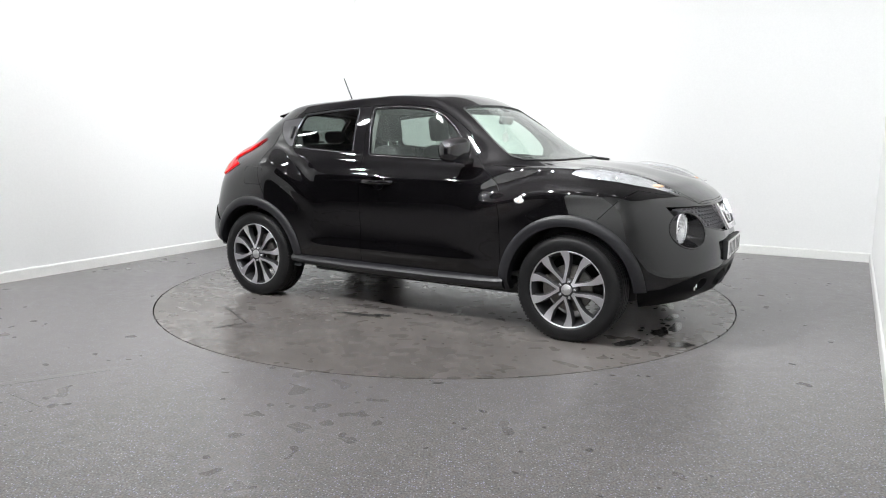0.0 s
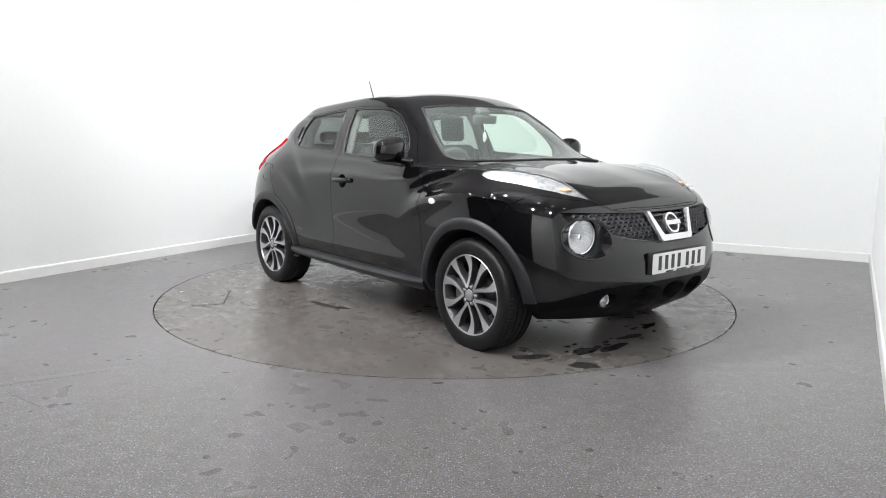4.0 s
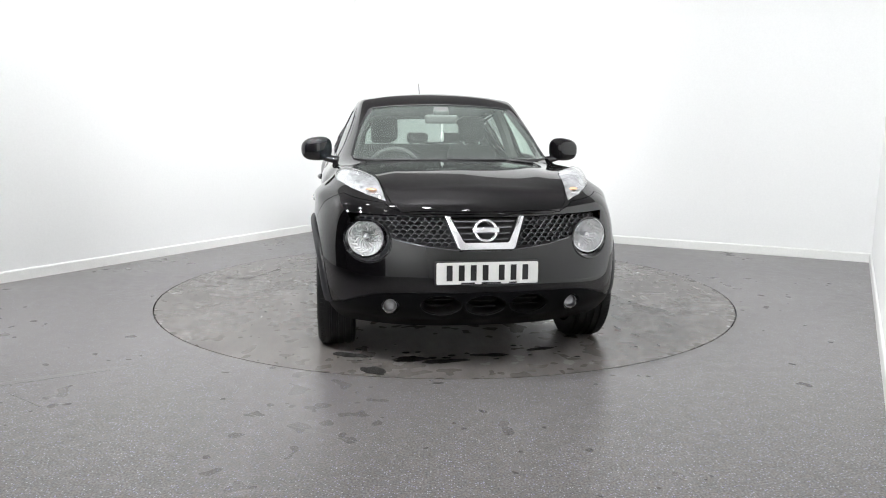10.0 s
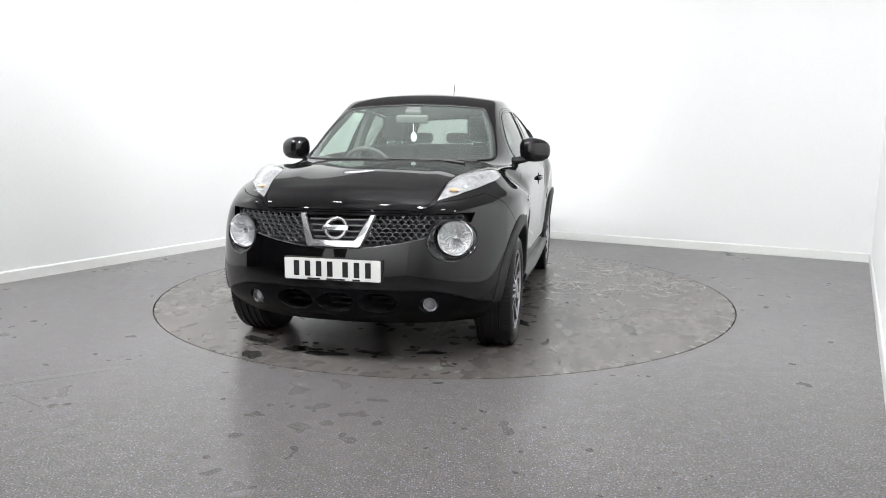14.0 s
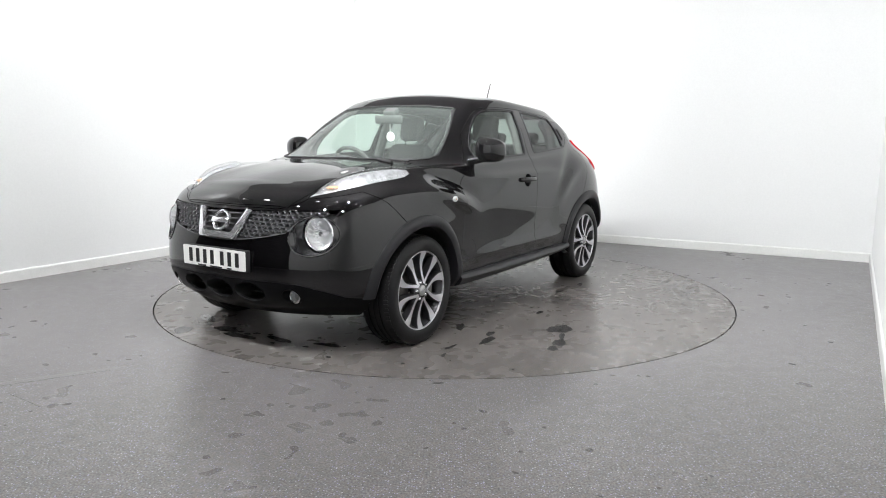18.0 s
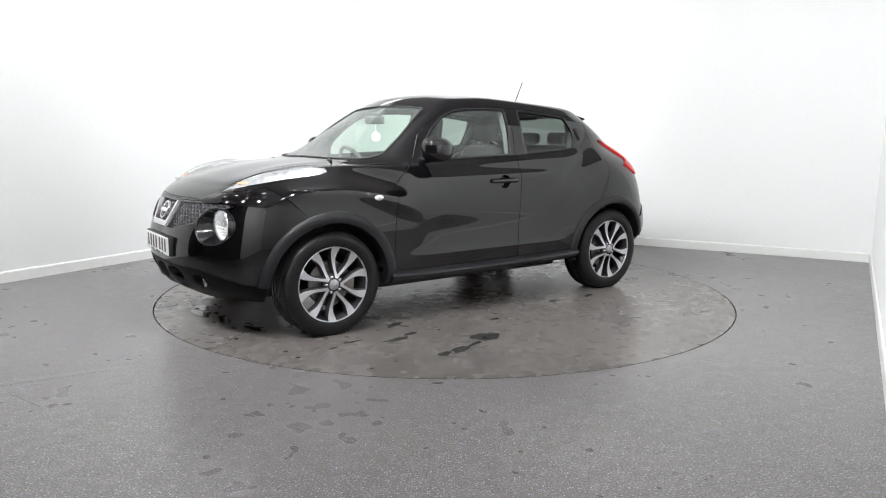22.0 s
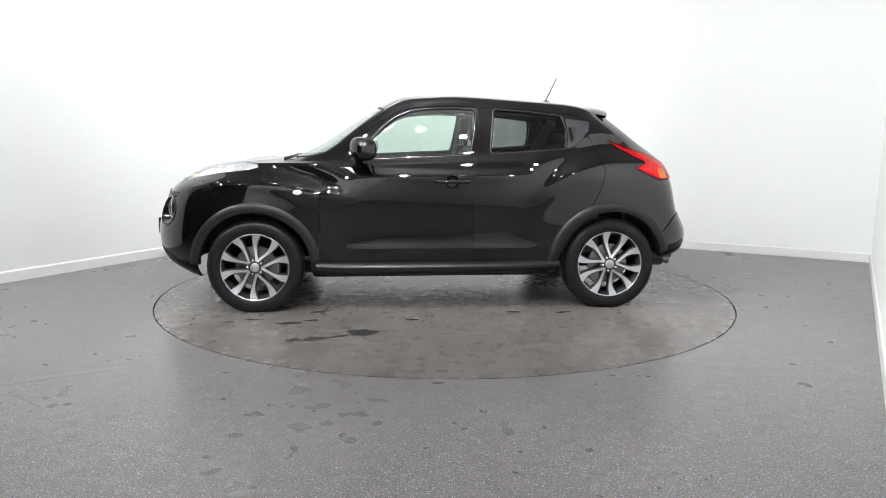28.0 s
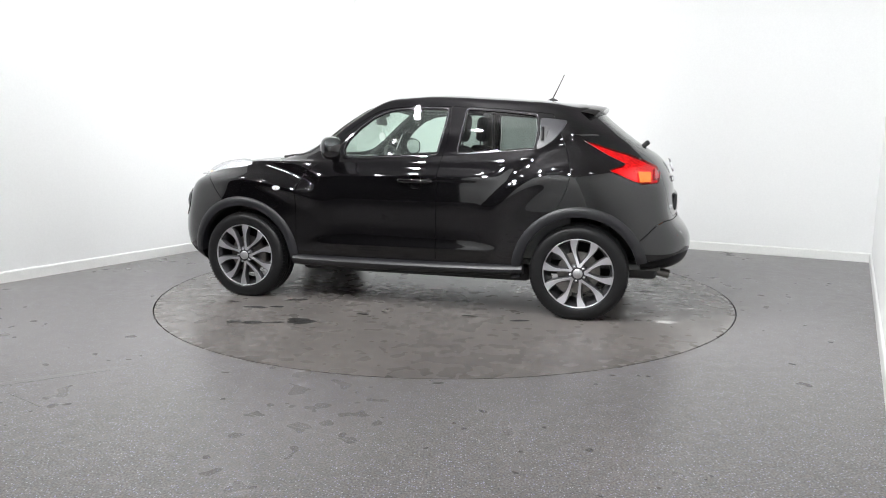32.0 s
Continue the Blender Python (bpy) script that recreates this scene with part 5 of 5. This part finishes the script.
tube(bm, [(-1.78, .46, .285), (-1.60, .44, .30), (-1.45, .20, .30)], .024, 10)
part("exhaust_pipe", bm, STEEL, ex)


# ---- cabin ----
cab = new("cabin")
cab.parent = CAR
tagged(cab, "dark grey cabin seen through the windows")
bm = bmesh.new()
box(bm, (2.75, 1.40, .04), pose(-.42, 0, .36), .01)
part("cabin_floor", bm, CABIN, cab)
for sy in (1, -1):
    bm = bmesh.new()
    box(bm, (1.9, .035, .58), pose(-.25, sy * .745, .685, sy * 3), .012, 2)
    part("door_card", bm, CABIN, cab)
    bm = bmesh.new()
    tube(bm, [(-.30, sy * .705, 1.06), (-.315, sy * .64, 1.26), (-.325, sy * .565, 1.43)], .040, 8)
    part("pillar_trim", bm, HEADLINER, cab, "pale grey pillar trim")
    bm = bmesh.new()
    tube(bm, [(.80, sy * .630, 1.07), (.60, sy * .590, 1.22), (.36, sy * .500, 1.41)], .020, 8)
    part("pillar_trim", bm, SEAT_CLOTH, cab)
    bm = bmesh.new()
    tube(bm, [(-1.0, sy * .64, 1.10), (-1.08, sy * .57, 1.25), (-1.13, sy * .48, 1.36)], .045, 8)
    part("pillar_trim", bm, CABIN, cab)
g = loft(4, 4)
bm = bmesh.new()
rows = [[bm.verts.new((.97 * q[0] - .012, .93 * q[1], q[2] - .032)) for q in row] for row in g[-8:]]
mirrored = [[bm.verts.new((v.co.x, -v.co.y, v.co.z)) for v in row] for row in rows]
for grid in (rows, mirrored):
    for p, q in zip(grid, grid[1:]):
        for k in range(len(p) - 1):
            bm.faces.new((p[k], p[k + 1], q[k + 1], q[k]))
bmesh.ops.remove_doubles(bm, verts=bm.verts, dist=.001)
part("headliner", bm, HEADLINER, cab, "pale grey roof lining")
bm = bmesh.new()
box(bm, (.05, 1.30, .55), pose(-1.42, 0, .72), .02)
part("load_bay_back", bm, CABIN, cab)

dash = new("dashboard")
dash.parent = cab
tagged(dash, "dark grey dashboard")
bm = bmesh.new()
rows = []
for i in range(25):
    y = -.70 + 1.40 * i / 24
    hood_ = .035 * bump_at(y, -.36, .16)
    rows.append([bm.verts.new((x - .14 * y * y, y, z + (hood_ if k in (2, 3) else 0))) for k, (x, z) in enumerate(((.98, 1.02), (.92, 1.045), (.72, 1.040), (.60, 1.015), (.56, .95), (.60, .80), (.66, .60)))])
for p, q in zip(rows, rows[1:]):
    for k in range(6):
        bm.faces.new((p[k], q[k], q[k + 1], p[k + 1]))
part("dash_top", bm, CABIN, dash)
bm = bmesh.new()
box(bm, (.5, .24, .30), pose(.35, 0, .55), .04, 3)
part("centre_console", bm, CABIN, dash)

sw = new("steering_wheel")
sw.parent = cab
tagged(sw, "dark steering wheel on the right-hand side")
m = Matrix.Translation((.44, -.345, .985)) @ pose(0, 0, 0, 0, -62, 0)
bm = bmesh.new()
ring_pts = [(.180 * math.cos(TAU * i / 40), .180 * math.sin(TAU * i / 40), 0) for i in range(41)]
tube(bm, ring_pts, .0155, 10, m, cap=False)
part("rim", bm, CABIN, sw)
bm = bmesh.new()
box(bm, (.12, .14, .05), m @ pose(0, 0, -.01), .02, 3)
part("airbag_pad", bm, CABIN, sw)
for a in (0, 90, 270):
    bm = bmesh.new()
    box(bm, (.13, .03, .012), m @ pose(0, 0, -.008, 0, 0, a + 180) @ pose(.11, 0, 0), .004, 1)
    part("wheel_spoke", bm, ALLOY_DARK, sw)


def seat(x, y, z, wide, rear=False):
    st = new("rear_seat" if rear else "front_seat")
    st.parent = cab
    tagged(st, "dark grey cloth car seat with a headrest on chrome posts")
    bm = bmesh.new()
    box(bm, (.50, wide, .16), pose(x + .22, y, z, 0, -8, 0), .05, 4)
    part("cushion", bm, SEAT_CLOTH, st)
    bm = bmesh.new()
    box(bm, (.13, wide, .62), pose(x - .09, y, z + .34, 0, -14, 0), .05, 4)
    for v in bm.verts:
        if v.co.z > z + .45:
            v.co.y = y + (v.co.y - y) * (1 - .35 * (v.co.z - z - .45) / .25) if not rear else v.co.y
    part("backrest", bm, SEAT_CLOTH, st)
    heads = [y] if not rear else [y - .33, y, y + .33]
    for hy in heads:
        h = .10 if rear else .205
        top = z + (.70 if rear else .775)
        bm = bmesh.new()
        box(bm, (.095, .215 if not rear else .20, h), pose(x - .175, hy, top, 0, -8, 0), .04, 4)
        part("headrest", bm, SEAT_CLOTH, st)
        for s in (-.062, .062):
            bm = bmesh.new()
            tube(bm, [(x - .150, hy + s, top - .20), (x - .17, hy + s, top)], .006, 8)
            part("headrest_post", bm, CHROME, st, "chrome post")
    return st


seat(-.16, .36, .52, .50)
seat(-.16, -.36, .52, .50)
seat(-.98, 0, .52, 1.28, True)

# rear-view mirror, sensor box and a hanging air freshener
bm = bmesh.new()
box(bm, (.030, .235, .062), pose(.455, -.006, 1.352, 0, 12, 4), .014, 3)
part("rear_view_mirror", bm, CABIN, cab, "dark rear-view mirror")
bm = bmesh.new()
box(bm, (.07, .11, .045), pose(.43, -.004, 1.408, 0, 30, 0), .015, 3)
part("sensor_box", bm, CABIN, cab)
bm = bmesh.new()
tube(bm, [(.45, 0, 1.325), (.448, .001, 1.262)], .0025, 6)
part("freshener_string", bm, CARD, cab, "white string")
bm = bmesh.new()
prism(bm, [(.033 * math.cos(TAU * i / 28), .035 * math.sin(TAU * i / 28)) for i in range(28)], .006, Matrix.Translation((.446, .001, 1.228)) @ pose(0, 0, 0, 0, 0, 67) @ AHEAD)
part("air_freshener", bm, CARD, cab, "white oval air freshener hanging from the mirror")


# ---- turntable, with the damp patches and marks that ride on it ----
bm = bmesh.new()
lathe(bm, [(0.0005, 0), (TABLE_R - .009, 0), (TABLE_R - .009, -.025)], 144)
TABLE = tagged(new("turntable"), "grey round vehicle turntable flush with the floor, worn and wet", "turntable")
part("table_top", bm, TABLE_TOP, TABLE, "worn grey vinyl top with dirt")
rng = random.Random(5)


def blot(bm, x, y, rx, ry, turn, z, n=26, rough=.28):
    """A flat patch with a ragged outline."""
    k = [rng.uniform(0, TAU) for _ in range(4)]
    c, s = math.cos(radians(turn)), math.sin(radians(turn))
    ring_ = []
    for i in range(n):
        a = TAU * i / n
        r = 1 + rough * (.5 * math.sin(2 * a + k[0]) + .35 * math.sin(3 * a + k[1]) + .25 * math.sin(5 * a + k[2]) + .2 * math.sin(9 * a + k[3]))
        u, w = rx * r * math.cos(a), ry * r * math.sin(a)
        ring_.append(bm.verts.new((x + c * u - s * w, y + s * u + c * w, z)))
    bm.faces.new(ring_)


# the car's own frame lies CAR_OFF from the axis
ox, oy = CAR_OFF
for x, y, rx, ry, turn in ((.51, 1.42, .105, .070, 10), (.80, 1.545, .085, .035, 20), (.93, 1.56, .05, .03, 5), (.66, 1.50, .07, .018, 25), (1.00, 1.16, .09, .030, 0), (.86, 1.10, .06, .02, 10), (.83, .86, .09, .025, 30),
                           (.18, 1.12, .04, .022, 0), (-.20, -.96, .15, .035, 10), (-.05, -.90, .06, .03, 0), (1.89, -.567, .085, .05, 30), (1.60, -.69, .10, .045, 60), (1.72, -.35, .05, .09, 10), (1.78, -.17, .04, .12, 5), (1.70, .10, .035, .10, -8),
                           (1.62, .42, .03, .08, 12), (1.25, 1.05, .05, .015, 0), (1.40, 1.10, .035, .012, 20), (-.9, .98, .07, .02, 15), (-.55, .95, .05, .015, 0)):
    bm = bmesh.new()
    blot(bm, x + ox, y + oy, rx, ry, turn, .0012)
    part("water_patch", bm, WET, TABLE, "dark damp patch", smooth=False)
bm = bmesh.new()
for k in range(34):
    x = rng.uniform(-.6, 1.7)
    y = rng.choice((-1, 1)) * rng.gauss(1.0, .22)
    r = rng.uniform(.004, .011)
    blot(bm, x + ox, y + oy, r * 1.6, r, rng.uniform(-20, 20), .0012, 10)
for k in range(26):
    x, y = rng.gauss(1.65, .12), rng.uniform(-.75, .6)
    r = rng.uniform(.006, .020)
    blot(bm, x + ox, y + oy, r, r * 1.5, rng.uniform(-20, 20), .0012, 10)
part("water_spatter", bm, WET, TABLE, "scattered dark damp spots", smooth=False, kind="stuff")
# pale blots: glints of light on the wet top, put into the colour
bm = bmesh.new()
for k in range(34):
    x, y = rng.gauss(-1.70, .13), rng.uniform(-.60, .72)
    if (x + ox) ** 2 + (y + oy) ** 2 < (TABLE_R - .1) ** 2:
        blot(bm, x + ox, y + oy, rng.uniform(.03, .11), rng.uniform(.010, .034), rng.uniform(-25, 25), .0014, 18, .6)
for k in range(10):
    x, y = rng.gauss(1.85, .06), rng.gauss(.35, .3)
    blot(bm, x + ox, y + oy, rng.uniform(.01, .03), rng.uniform(.008, .03), 0, .0014, 12, .5)
part("pale_marks", bm, WET_GLINT, TABLE, "pale ragged water marks with their wet glints painted in", smooth=False, kind="stuff")
# hatch seam
for a, b in (((-.707, -1.529), (-.796, -1.741)), ((-.707, -1.529), (-1.155, -1.287))):
    bm = bmesh.new()
    d = (Vector(b) - Vector(a))
    box(bm, (d.length, .012, .001), pose((a[0] + b[0]) / 2 + ox, (a[1] + b[1]) / 2 + oy, .0012, 0, 0, math.degrees(math.atan2(d.y, d.x))))
    part("hatch_seam", bm, SEAM, TABLE, "dark hatch seam", smooth=False)

# marks on the still floor
bm = bmesh.new()


def streak(bm, pts, w, z=.001):
    """A thin ragged band along points, tapering to both ends."""
    pts = smooth_curve(pts, 8)
    rows = []
    for i, p in enumerate(pts):
        p, q = Vector(p), Vector(pts[min(i + 1, len(pts) - 1)]) - Vector(pts[max(i - 1, 0)])
        n = Vector((-q.y, q.x)).normalized()
        k = w * rng.uniform(.45, 1.0) * math.sin(math.pi * (i + .4) / (len(pts) - .2)) ** .4
        rows.append([bm.verts.new((p.x + n.x * s * k, p.y + n.y * s * k, z)) for s in (.5, -.5)])
    for a, b in zip(rows, rows[1:]):
        bm.faces.new((a[0], a[1], b[1], b[0]))


streak(bm, [(-2.26, -2.35), (-1.95, -2.175), (-1.64, -2.026)], .022)
streak(bm, [(-2.20, -2.36), (-1.98, -2.22), (-1.80, -2.12)], .012)
streak(bm, [(-2.96, -.59), (-2.83, -.43)], .004)
streak(bm, [(-2.99, -.66), (-2.90, -.50)], .005)
streak(bm, [(-1.176, -2.512), (-.695, -2.804), (-.331, -2.998)], .006)
streak(bm, [(-.25, -3.05), (.0, -3.192), (.16, -3.29)], .004)
blot(bm, 2.20, -.62, .05, .035, 0, .001)
tagged(part("floor_scuff", bm, FLOOR_SCUFF, smooth=False), "pale scuff marks on the grey vinyl floor", "scuff", kind="stuff")
bm = bmesh.new()
streak(bm, [(-2.20, -2.375), (-1.96, -2.235), (-1.76, -2.125)], .005)
streak(bm, [(-2.107, -2.455), (-1.96, -2.55), (-1.819, -2.651)], .003)
blot(bm, 2.40, -1.127, .014, .008, 0, .001)
blot(bm, -.031, -2.285, .03, .012, 0, .001)
tagged(part("floor_chip", bm, SEAM, smooth=False), "small dark chips in the grey vinyl floor", "chip", kind="stuff")


# ---- movement: car and turntable turn together ----
def motions():
    rows_table, rows_car = [], []
    for t in range(33):
        a = heading(t)
        m = pose(0, 0, 0, 0, 0, a)
        rows_table.append((float(t), m))
        rows_car.append((float(t), m @ pose(CAR_OFF[0], CAR_OFF[1], 0)))
    walk(TABLE, rows_table)
    walk(CAR, rows_car)


motions()
